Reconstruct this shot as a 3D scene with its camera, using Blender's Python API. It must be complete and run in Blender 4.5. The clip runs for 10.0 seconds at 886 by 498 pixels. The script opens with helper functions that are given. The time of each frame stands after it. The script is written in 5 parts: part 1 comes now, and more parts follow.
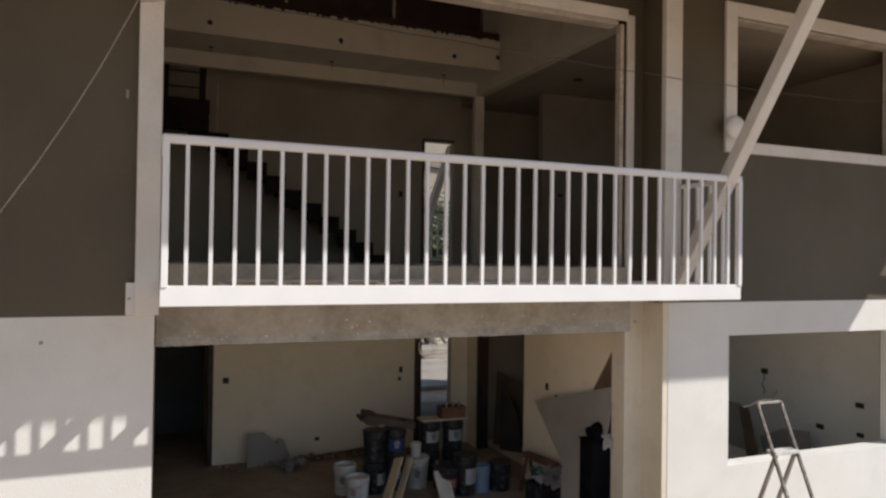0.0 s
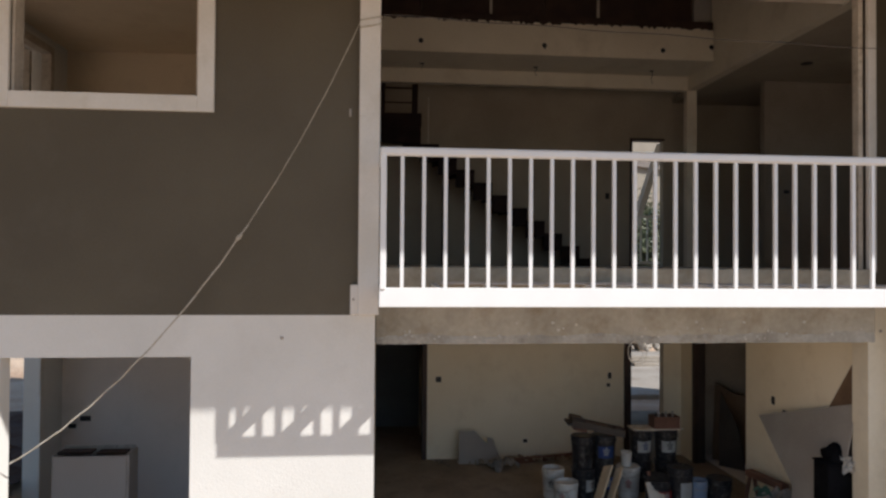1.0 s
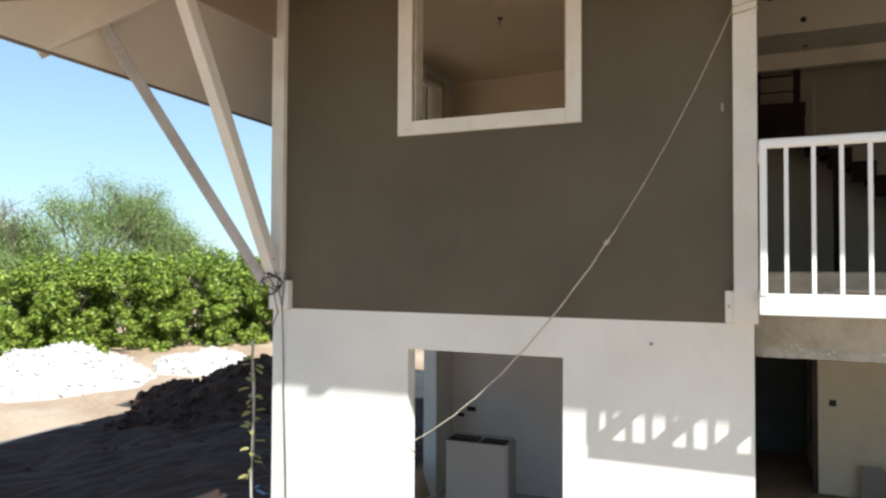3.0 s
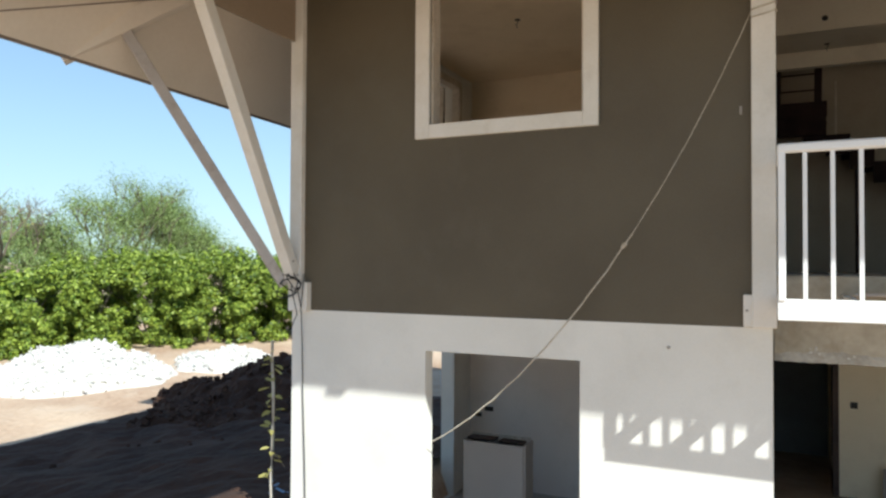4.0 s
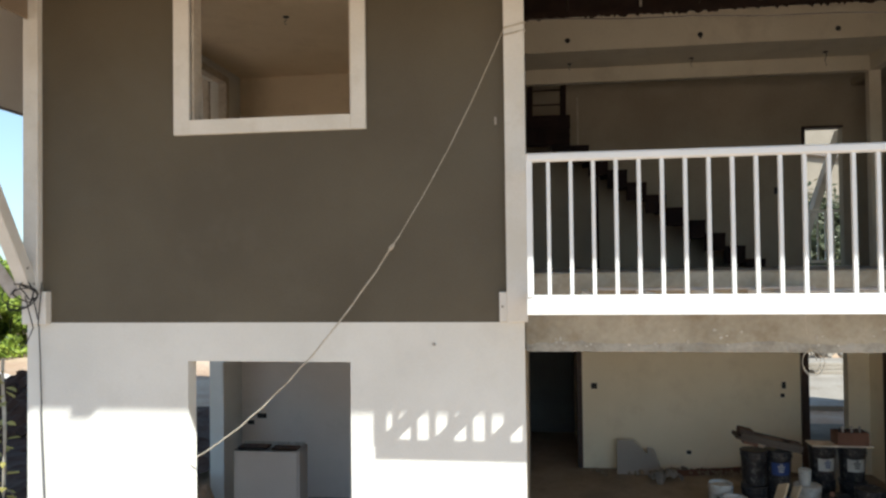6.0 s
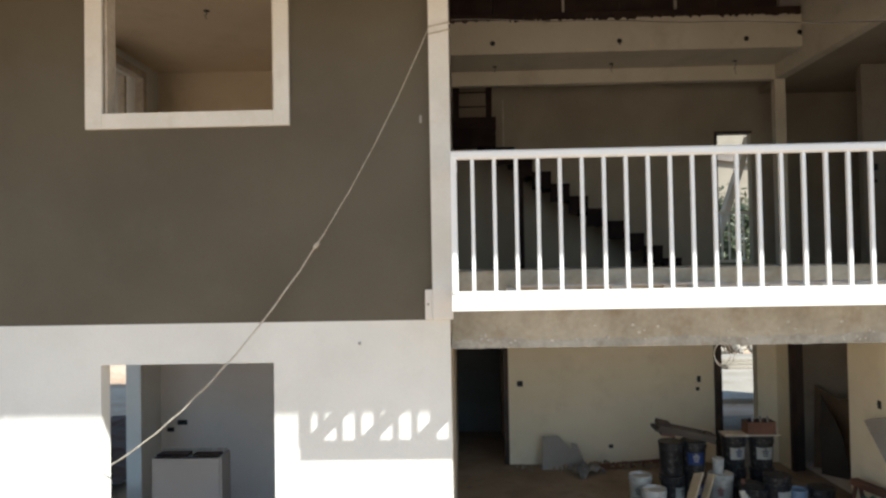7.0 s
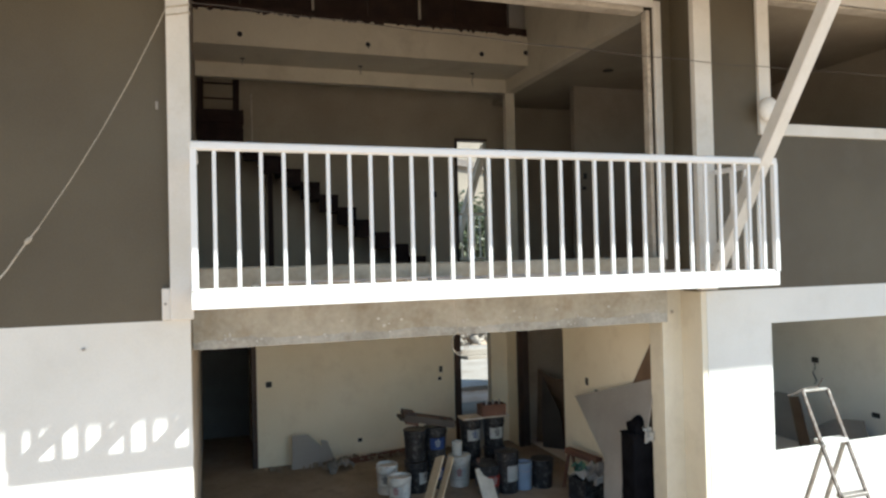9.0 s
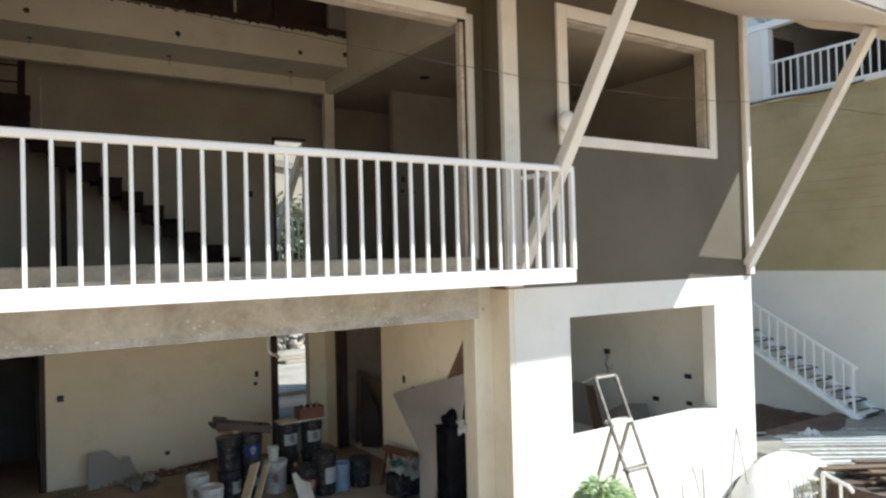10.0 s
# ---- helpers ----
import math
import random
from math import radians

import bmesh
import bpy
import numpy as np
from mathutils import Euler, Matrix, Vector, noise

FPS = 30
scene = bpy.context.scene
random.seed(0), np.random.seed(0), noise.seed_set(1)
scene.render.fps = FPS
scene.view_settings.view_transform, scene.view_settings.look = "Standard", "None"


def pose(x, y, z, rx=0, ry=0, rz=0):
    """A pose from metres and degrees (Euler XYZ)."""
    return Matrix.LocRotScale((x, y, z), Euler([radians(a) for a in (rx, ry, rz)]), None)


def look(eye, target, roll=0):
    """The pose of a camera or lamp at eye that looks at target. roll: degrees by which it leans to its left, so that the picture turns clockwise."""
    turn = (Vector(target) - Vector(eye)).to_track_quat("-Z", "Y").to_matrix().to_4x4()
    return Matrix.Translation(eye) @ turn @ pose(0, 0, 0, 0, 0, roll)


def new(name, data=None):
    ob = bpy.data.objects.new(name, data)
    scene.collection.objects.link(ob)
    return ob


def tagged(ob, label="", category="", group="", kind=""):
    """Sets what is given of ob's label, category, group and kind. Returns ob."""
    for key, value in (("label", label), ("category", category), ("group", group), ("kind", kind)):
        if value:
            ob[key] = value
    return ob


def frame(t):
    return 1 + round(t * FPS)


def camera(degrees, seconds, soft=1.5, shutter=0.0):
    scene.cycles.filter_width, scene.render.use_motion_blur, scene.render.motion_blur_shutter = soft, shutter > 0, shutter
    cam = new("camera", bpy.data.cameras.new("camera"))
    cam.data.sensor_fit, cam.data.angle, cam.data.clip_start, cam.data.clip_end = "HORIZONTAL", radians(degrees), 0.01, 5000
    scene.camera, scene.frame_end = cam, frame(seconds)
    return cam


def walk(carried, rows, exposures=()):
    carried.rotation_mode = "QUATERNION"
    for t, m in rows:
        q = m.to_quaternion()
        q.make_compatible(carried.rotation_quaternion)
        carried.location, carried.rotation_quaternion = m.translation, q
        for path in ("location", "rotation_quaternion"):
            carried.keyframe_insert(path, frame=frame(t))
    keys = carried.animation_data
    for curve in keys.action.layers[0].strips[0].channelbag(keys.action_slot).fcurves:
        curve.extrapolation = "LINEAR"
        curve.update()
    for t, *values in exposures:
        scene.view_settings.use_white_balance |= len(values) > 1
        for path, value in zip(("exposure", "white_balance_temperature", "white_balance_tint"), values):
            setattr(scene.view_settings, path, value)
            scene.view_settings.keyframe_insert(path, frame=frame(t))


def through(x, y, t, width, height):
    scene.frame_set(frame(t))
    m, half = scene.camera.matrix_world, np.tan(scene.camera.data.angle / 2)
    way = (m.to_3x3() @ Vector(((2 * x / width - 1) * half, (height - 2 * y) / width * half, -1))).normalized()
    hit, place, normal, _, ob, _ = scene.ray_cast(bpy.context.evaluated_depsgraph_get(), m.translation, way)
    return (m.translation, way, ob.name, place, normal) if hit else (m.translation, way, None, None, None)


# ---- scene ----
cam = camera(64.8, 10.0, soft=2.5)
PATH = [
    (0, (-0.026, -4.921, 2.922), (0.727, -3.069, 2.947), 0.8),
    (0.5, (-0.017, -4.908, 2.907), (0.466, -2.967, 2.936), 0.7),
    (1, (-0.028, -4.959, 2.91), (0.157, -2.967, 2.942), 0.4),
    (1.5, (-0.023, -4.983, 2.898), (-0.114, -2.986, 2.936), 0.4),
    (2, (-0.038, -4.966, 2.882), (-0.418, -3.003, 2.926), 0.2),
    (2.5, (-0.051, -4.955, 2.877), (-0.684, -3.059, 2.929), 0.3),
    (2.7, (-0.067, -4.949, 2.865), (-0.794, -3.087, 2.922), 0.2),
    (3.8, (-0.044, -4.99, 2.915), (-0.905, -3.185, 2.959), 0.3),
    (4, (-0.042, -4.987, 2.925), (-0.898, -3.18, 2.968), 0.3),
    (4.5, (-0.023, -4.981, 2.948), (-0.705, -3.101, 2.984), 0.1),
    (5, (0.01, -4.976, 2.926), (-0.509, -3.045, 2.969), -0.3),
    (5.5, (0.01, -4.956, 2.948), (-0.377, -2.994, 2.988), -0.5),
    (6, (0.023, -4.948, 2.95), (-0.231, -2.965, 2.989), -0.7),
    (7.5, (0.057, -4.94, 2.887), (0.087, -2.941, 2.934), -1.1),
    (8, (0.046, -4.928, 2.897), (0.188, -2.934, 2.937), -1.1),
    (8.5, (0.056, -4.968, 2.903), (0.43, -3.004, 2.935), -1.0),
    (9, (0.099, -4.975, 2.866), (0.734, -3.079, 2.899), -1.4),
    (9.5, (0.105, -5.014, 2.84), (0.97, -3.211, 2.871), -1.4),
    (10, (0.101, -5.024, 2.826), (1.195, -3.35, 2.857), -1.5),
]
EXPOSURES = [(0.0, 0.25, 6350, 12), (0.5, 0.3, 6250, 12), (1.0, 0.45, 6250, 12), (2.0, 0.83, 6250, 8), (2.5, 0.9, 6200, 5), (4.0, 0.82, 6080, 3), (4.5, 0.77, 6050, 3), (5.0, 0.82, 6100, 4), (5.5, 0.93, 6150, 4), (7.5, 1.28, 6100, 3), (8.5, 1.4, 6000, 2), (9.0, 1.37, 5950, 2), (10.0, 1.25, 5980, 2)]
walk(cam, [(t, look(eye, target, roll)) for t, eye, target, roll in PATH], EXPOSURES)

# ---- world and sun ----
SUN = Vector((1.564, -1.0, 1.535)).normalized()
world = bpy.data.worlds.new("world")
scene.world = world
world.use_nodes = True
wn = world.node_tree.nodes
sky = wn.new("ShaderNodeTexSky")
sky.sky_type, sky.sun_disc = "NISHITA", False
sky.sun_elevation, sky.sun_rotation = radians(39.8), radians(122.2)
sky.air_density, sky.dust_density, sky.ozone_density = 1.0, 0.3, 1.2
wn["Background"].inputs["Strength"].default_value = 0.155
def soft_limit(colour, most):
    """The sky's glare rolls off towards the colour 'most': a * m / (a + m)."""
    times, plus, over = (wn.new("ShaderNodeVectorMath") for _ in range(3))
    times.operation, plus.operation, over.operation = "MULTIPLY", "ADD", "DIVIDE"
    for node in (times, plus):
        world.node_tree.links.new(colour, node.inputs[0])
        node.inputs[1].default_value = most
    world.node_tree.links.new(times.outputs[0], over.inputs[0])
    world.node_tree.links.new(plus.outputs[0], over.inputs[1])
    return over.outputs[0]


world.node_tree.links.new(soft_limit(sky.outputs[0], (4.4, 6.2, 8.2)), wn["Background"].inputs["Color"])
sun_data = bpy.data.lights.new("sun", "SUN")
sun_data.energy, sun_data.angle, sun_data.color = 4.2, radians(0.53), (1.0, 0.95, 0.87)
sun = new("sun", sun_data)
sun.matrix_world = look(SUN * 30, (0, 0, 0))


# ---- materials ----
def surface(name, base, second, rough=0.8, grain=40.0, patch=2.0, bump=0.15, mix=0.5, metal=0.0, dirt=None, dirt_amount=0.4, depth=0.01):
    """A matte surface: colour varies at two scales, with fine relief; dirt: a third colour in blotches."""
    m = bpy.data.materials.new(name)
    m.use_nodes = True
    n, l = m.node_tree.nodes, m.node_tree.links
    b = n["Principled BSDF"]
    b.inputs["Roughness"].default_value, b.inputs["Metallic"].default_value = rough, metal
    tc = n.new("ShaderNodeTexCoord")
    big, fine = n.new("ShaderNodeTexNoise"), n.new("ShaderNodeTexNoise")
    big.inputs["Scale"].default_value, big.inputs["Detail"].default_value = patch, 6
    fine.inputs["Scale"].default_value, fine.inputs["Detail"].default_value = grain, 4
    for t in (big, fine):
        l.new(tc.outputs["Object"], t.inputs["Vector"])
    add = n.new("ShaderNodeMath")
    add.operation = "MULTIPLY_ADD"
    add.inputs[1].default_value = 0.35
    l.new(fine.outputs["Fac"], add.inputs[0])
    l.new(big.outputs["Fac"], add.inputs[2])
    ramp = n.new("ShaderNodeValToRGB")
    lo, hi = 0.675 - 0.3 * mix, 0.675 + 0.3 * mix
    ramp.color_ramp.elements[0].position, ramp.color_ramp.elements[1].position = lo, hi
    ramp.color_ramp.elements[0].color, ramp.color_ramp.elements[1].color = (*base, 1), (*second, 1)
    l.new(add.outputs[0], ramp.inputs["Fac"])
    colour = ramp.outputs["Color"]
    if dirt:
        spots = n.new("ShaderNodeTexNoise")
        spots.inputs["Scale"].default_value, spots.inputs["Detail"].default_value, spots.inputs["Roughness"].default_value = patch * 2.3, 8, 0.65
        l.new(tc.outputs["Object"], spots.inputs["Vector"])
        cut = n.new("ShaderNodeMapRange")
        cut.inputs["From Min"].default_value, cut.inputs["From Max"].default_value = 0.52, 0.72
        cut.inputs["To Max"].default_value = dirt_amount
        l.new(spots.outputs["Fac"], cut.inputs["Value"])
        mixer = n.new("ShaderNodeMix")
        mixer.data_type = "RGBA"
        l.new(cut.outputs[0], mixer.inputs["Factor"])
        l.new(colour, mixer.inputs["A"])
        mixer.inputs["B"].default_value = (*dirt, 1)
        colour = mixer.outputs["Result"]
    l.new(colour, b.inputs["Base Color"])
    bp = n.new("ShaderNodeBump")
    bp.inputs["Strength"].default_value, bp.inputs["Distance"].default_value = bump, depth
    l.new(fine.outputs["Fac"], bp.inputs["Height"])
    l.new(bp.outputs["Normal"], b.inputs["Normal"])
    return m


WHITE_WALL = surface("white_render", (0.70, 0.69, 0.65), (0.76, 0.75, 0.71), 0.85, 60, 1.2, 0.2, dirt=(0.55, 0.53, 0.48), dirt_amount=0.22)
BROWN_WALL = surface("brown_render", (0.081, 0.066, 0.042), (0.103, 0.086, 0.056), 0.62, 70, 0.9, 0.25, dirt=(0.115, 0.10, 0.074), dirt_amount=0.35)
CREAM_WALL = surface("cream_render", (0.70, 0.64, 0.51), (0.76, 0.70, 0.57), 0.85, 50, 1.0, 0.2, dirt=(0.48, 0.42, 0.32), dirt_amount=0.35)
TRIM = surface("white_trim_paint", (0.66, 0.64, 0.59), (0.74, 0.72, 0.68), 0.55, 45, 2.0, 0.1, dirt=(0.50, 0.46, 0.38), dirt_amount=0.35)
RAIL = surface("white_rail_enamel", (0.80, 0.80, 0.79), (0.84, 0.84, 0.83), 0.35, 80, 3.0, 0.05)
CONCRETE = surface("raw_concrete", (0.31, 0.28, 0.22), (0.465, 0.43, 0.355), 0.9, 22, 2.0, 0.6, mix=0.55, dirt=(0.23, 0.175, 0.105), dirt_amount=0.6)
FLOOR_DUST = surface("dusty_screed", (0.21, 0.165, 0.121), (0.295, 0.243, 0.183), 0.95, 18, 1.6, 0.5, dirt=(0.13, 0.10, 0.08), dirt_amount=0.6)
INNER_PALE = surface("pale_plaster", (0.78, 0.71, 0.66), (0.84, 0.77, 0.72), 0.9, 40, 1.2, 0.2, dirt=(0.60, 0.55, 0.48), dirt_amount=0.3)
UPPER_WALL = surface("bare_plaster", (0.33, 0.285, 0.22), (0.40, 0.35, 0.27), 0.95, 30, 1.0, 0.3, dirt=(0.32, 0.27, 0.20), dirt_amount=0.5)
INNER = surface("inner_plaster", (0.79, 0.705, 0.535), (0.84, 0.76, 0.595), 0.9, 40, 1.2, 0.2, dirt=(0.60, 0.51, 0.37), dirt_amount=0.35)
INNER_GREY = surface("pale_grey_plaster", (0.80, 0.77, 0.70), (0.86, 0.83, 0.76), 0.9, 40, 1.2, 0.2, dirt=(0.60, 0.56, 0.48), dirt_amount=0.3)
CEILING = surface("ceiling_plaster", (0.77, 0.70, 0.56), (0.83, 0.76, 0.62), 0.9, 30, 1.0, 0.15)
# Darker copy of the bare plaster, for walls that get little light.
BARE_SHADED = surface("shade_dark_plaster", (0.23, 0.195, 0.155), (0.29, 0.25, 0.20), 0.95, 30, 1.0, 0.3, dirt=(0.20, 0.165, 0.125), dirt_amount=0.5)
BULKHEAD = surface("bulkhead_plaster", (0.65, 0.59, 0.47), (0.72, 0.66, 0.53), 0.9, 30, 1.0, 0.2, dirt=(0.42, 0.36, 0.27), dirt_amount=0.35)
DARK_WOOD = surface("dark_wood", (0.024, 0.011, 0.008), (0.048, 0.025, 0.018), 0.6, 30, 4.0, 0.3)
EARTH = surface("red_earth", (0.42, 0.28, 0.185), (0.60, 0.45, 0.32), 1.0, 8, 0.4, 0.9, dirt=(0.60, 0.50, 0.40), dirt_amount=0.5, depth=0.06)
ROOM_WARM = surface("warm_plaster", (0.78, 0.64, 0.45), (0.86, 0.72, 0.53), 0.9, 30, 0.9, 0.2, dirt=(0.60, 0.46, 0.30), dirt_amount=0.4)
CLOSET_DIM = surface("stained_dimmed_plaster", (0.42, 0.36, 0.285), (0.52, 0.45, 0.36), 0.95, 25, 1.2, 0.3, dirt=(0.24, 0.18, 0.13), dirt_amount=0.6)
FLOOR_CORNER = surface("dull_screed", (0.40, 0.37, 0.35), (0.48, 0.45, 0.43), 0.95, 18, 1.6, 0.4)
GREY_SCREED = surface("grey_screed", (0.50, 0.49, 0.47), (0.62, 0.61, 0.59), 0.95, 20, 1.4, 0.3, dirt=(0.30, 0.27, 0.23), dirt_amount=0.5)
SCREED_PALE = surface("pale_screed", (0.66, 0.62, 0.57), (0.76, 0.72, 0.67), 0.95, 18, 1.6, 0.4)
SOFFIT = surface("soffit_board", (0.62, 0.56, 0.475), (0.68, 0.62, 0.535), 0.8, 25, 0.8, 0.1)


# ---- geometry helpers ----
def mesh_of(bm, name, material):
    bmesh.ops.recalc_face_normals(bm, faces=bm.faces)
    me = bpy.data.meshes.new(name)
    bm.to_mesh(me)
    bm.free()
    if material:
        me.materials.append(material)
    return me


def part(name, bm, material, parent=None, label=""):
    ob = new(name, mesh_of(bm, name, material))
    if parent:
        ob.parent = parent
    if label:
        ob["label"] = label
    return ob


def thing(name, label, category, group="", place=None):
    ob = new(name)
    ob.empty_display_size = 0.1
    if place is not None:
        ob.matrix_basis = place
    return tagged(ob, label, category, group)


def add_box(bm, a, b, bevel=0.0, m=None):
    a, b = Vector(a), Vector(b)
    made = bmesh.ops.create_cube(bm, size=1)["verts"]
    for v in made:
        v.co = (a + b) / 2 + Vector(v.co[i] * abs(b[i] - a[i]) for i in range(3))
    if bevel:
        edges = {e for v in made for e in v.link_edges}
        made = bmesh.ops.bevel(bm, geom=list(edges), offset=bevel, segments=1, affect="EDGES")["verts"]
    if m is not None:
        bmesh.ops.transform(bm, matrix=m, verts=list({v for v in made}))
    return made


def box(a, b, bevel=0.0, m=None):
    bm = bmesh.new()
    add_box(bm, a, b, bevel)
    if m is not None:
        bm.transform(m)
    return bm


def bar(p, q, w, d, bevel=0.004, turn=0.0):
    """A beam of section w x d from p to q."""
    p, q = Vector(p), Vector(q)
    bm = box((-w / 2, -d / 2, 0), (w / 2, d / 2, (q - p).length), bevel)
    bm.transform(Matrix.Translation(p) @ (q - p).to_track_quat("Z", "X").to_matrix().to_4x4() @ pose(0, 0, 0, 0, 0, turn))
    return bm


def add_tube(bm, points, radius, sides=8):
    """A round tube through the points."""
    pts = [Vector(p) for p in points]
    rings = []
    for i, p in enumerate(pts):
        way = (pts[min(i + 1, len(pts) - 1)] - pts[max(i - 1, 0)]).normalized()
        q = way.to_track_quat("Z", "X")
        rings.append([bm.verts.new(p + q @ Vector((radius * math.cos(2 * math.pi * k / sides), radius * math.sin(2 * math.pi * k / sides), 0))) for k in range(sides)])
    for r, s in zip(rings, rings[1:]):
        for k in range(sides):
            bm.faces.new((r[k], r[(k + 1) % sides], s[(k + 1) % sides], s[k]))
    bm.faces.new(rings[0][::-1])
    bm.faces.new(rings[-1])


def tube(points, radius, sides=8):
    bm = bmesh.new()
    add_tube(bm, points, radius, sides)
    return bm


def lathe(profile, sides=20):
    """A body of revolution from (radius, height) pairs."""
    bm = bmesh.new()
    rings = [[bm.verts.new((r * math.cos(2 * math.pi * k / sides), r * math.sin(2 * math.pi * k / sides), z)) for k in range(sides)] for r, z in profile]
    for a, b in zip(rings, rings[1:]):
        for k in range(sides):
            bm.faces.new((a[k], a[(k + 1) % sides], b[(k + 1) % sides], b[k]))
    bm.faces.new(rings[0][::-1])
    bm.faces.new(rings[-1])
    return bm


def wall_mesh(u0, u1, z0, z1, holes, d0, d1, axis="x"):
    """A wall from u0 to u1 along the axis, d0 to d1 thick, with holes (u0, u1, z0, z1) right through it."""
    us = sorted({u0, u1, *(v for h in holes for v in h[:2] if u0 < v < u1)})
    zs = sorted({z0, z1, *(v for h in holes for v in h[2:] if z0 < v < z1)})

    def solid(i, j):
        if not (0 <= i < len(us) - 1 and 0 <= j < len(zs) - 1):
            return False
        u, z = (us[i] + us[i + 1]) / 2, (zs[j] + zs[j + 1]) / 2
        return not any(h[0] < u < h[1] and h[2] < z < h[3] for h in holes)

    bm = bmesh.new()
    place = (lambda u, d, z: (u, d, z)) if axis == "x" else (lambda u, d, z: (d, u, z))

    def quad(*pts):
        bm.faces.new([bm.verts.new(place(*p)) for p in pts])

    for i in range(len(us) - 1):
        for j in range(len(zs) - 1):
            if not solid(i, j):
                continue
            a, b, c, d = us[i], us[i + 1], zs[j], zs[j + 1]
            quad((a, d0, c), (b, d0, c), (b, d0, d), (a, d0, d))
            quad((a, d1, c), (a, d1, d), (b, d1, d), (b, d1, c))
            if not solid(i - 1, j):
                quad((a, d0, c), (a, d0, d), (a, d1, d), (a, d1, c))
            if not solid(i + 1, j):
                quad((b, d0, c), (b, d1, c), (b, d1, d), (b, d0, d))
            if not solid(i, j - 1):
                quad((a, d0, c), (a, d1, c), (b, d1, c), (b, d0, c))
            if not solid(i, j + 1):
                quad((a, d0, d), (b, d0, d), (b, d1, d), (a, d1, d))
    bmesh.ops.remove_doubles(bm, verts=bm.verts, dist=1e-5)
    return bm


def structure(name, bm, material, label, category):
    return tagged(part(name, bm, material), label, category, kind="structure")


# ---- the building's shell ----
F = 0.813            # front plane
BAY = 1.15           # plane of the recessed middle bay
TOP = 6.14           # where the soffit meets the front wall
BAND = 2.455         # joint of white base and brown upper wall
UP = 2.82            # upper floor level
GROUND = -0.12

def site_height(x, y):
    """Rolling bare earth: flat under the house, a gentle rise far off."""
    away = max(-4.6 - x, x - 9.2, 0.7 - y, y - 8.6, 0.0)
    soft = min(away / 2.0, 1.0)
    h = 0.07 * noise.noise((x * 0.5, y * 0.5, 0)) + 0.035 * noise.noise((x * 1.9, y * 1.9, 3))
    far = max(0.0, math.hypot(x + 2, y - 3) - 28)
    h += min(far * 0.012, 1.5)
    if -4.3 < x < -0.3 and 1.0 < y < 8.2:
        return -0.75
    h = GROUND + soft * h
    low = min(max((x - 6.6) / 0.9, 0.0), 1.0) * min(max((F + 0.1 - y) / 0.1, 0.0), 1.0) * min(max((9.0 - x) / 0.4, 0.0), 1.0) * min(max((y + 3.5) / 1.5, 0.0), 1.0)
    h -= 0.5 * low
    if x > 9.05:
        dip = min(max((y - 1.25) / 0.5, 0.0), 1.0) * min((x - 9.05) / 0.4, 1.0) * min(max((26 - x) / 8, 0.0), 1.0)
        h -= 0.48 * dip
    return h


def site_mesh():
    def steps(near0, near1, step, far):
        out, d, v = [], step, near1
        while v < far:
            d *= 1.35
            v += d
            out.append(v)
        low, d, v = [], step, near0
        while v > -far:
            d *= 1.35
            v -= d
            low.append(v)
        n = int(round((near1 - near0) / step))
        return low[::-1] + [near0 + step * k for k in range(n + 1)] + out

    xs, ys = steps(-24.0, 16.0, 0.25, 1500), steps(-4.0, 20.0, 0.25, 1500)
    verts = [(x, y, site_height(x, y)) for y in ys for x in xs]
    w = len(xs)
    faces = [(j * w + i, j * w + i + 1, (j + 1) * w + i + 1, (j + 1) * w + i) for j in range(len(ys) - 1) for i in range(w - 1)]
    me = bpy.data.meshes.new("ground")
    me.from_pydata(verts, [], faces)
    me.materials.append(EARTH)
    me.shade_smooth()
    return me


tagged(new("ground", site_mesh()), "bare reddish earth of the building site", "ground", kind="structure")
structure("floor_back_room", box((4.8, 5.32, GROUND + 0.02), (8.9, 8.3, 0.0)), FLOOR_DUST, "dusty screed floor of the back room", "floor")
structure("floor_side_room", box((4.8, F + 0.05, GROUND + 0.02), (8.9, 5.32, 0.0)), SCREED_PALE, "pale dusty screed floor of the side room", "floor")
structure("ceiling_side_room", box((4.8, BAY + 0.01, 2.445), (8.8, 5.25, 2.459)), CEILING, "pale plastered ceiling of the side room", "ceiling")
structure("floor", box((-0.2, F + 0.05, GROUND + 0.02), (4.8, 8.3, 0.0)), FLOOR_DUST, "dusty unfinished concrete screed floor", "floor")
structure("floor_corner_room", box((-4.3, F + 0.15, -0.6), (-0.2, 8.3, -0.45)), FLOOR_CORNER, "pale dusty screed floor of the corner room", "floor")
structure("ceiling_store", box((-0.05, BAY + 0.01, 2.445), (4.55, 5.25, 2.459)), CEILING, "pale plastered ceiling of the ground floor store", "ceiling")

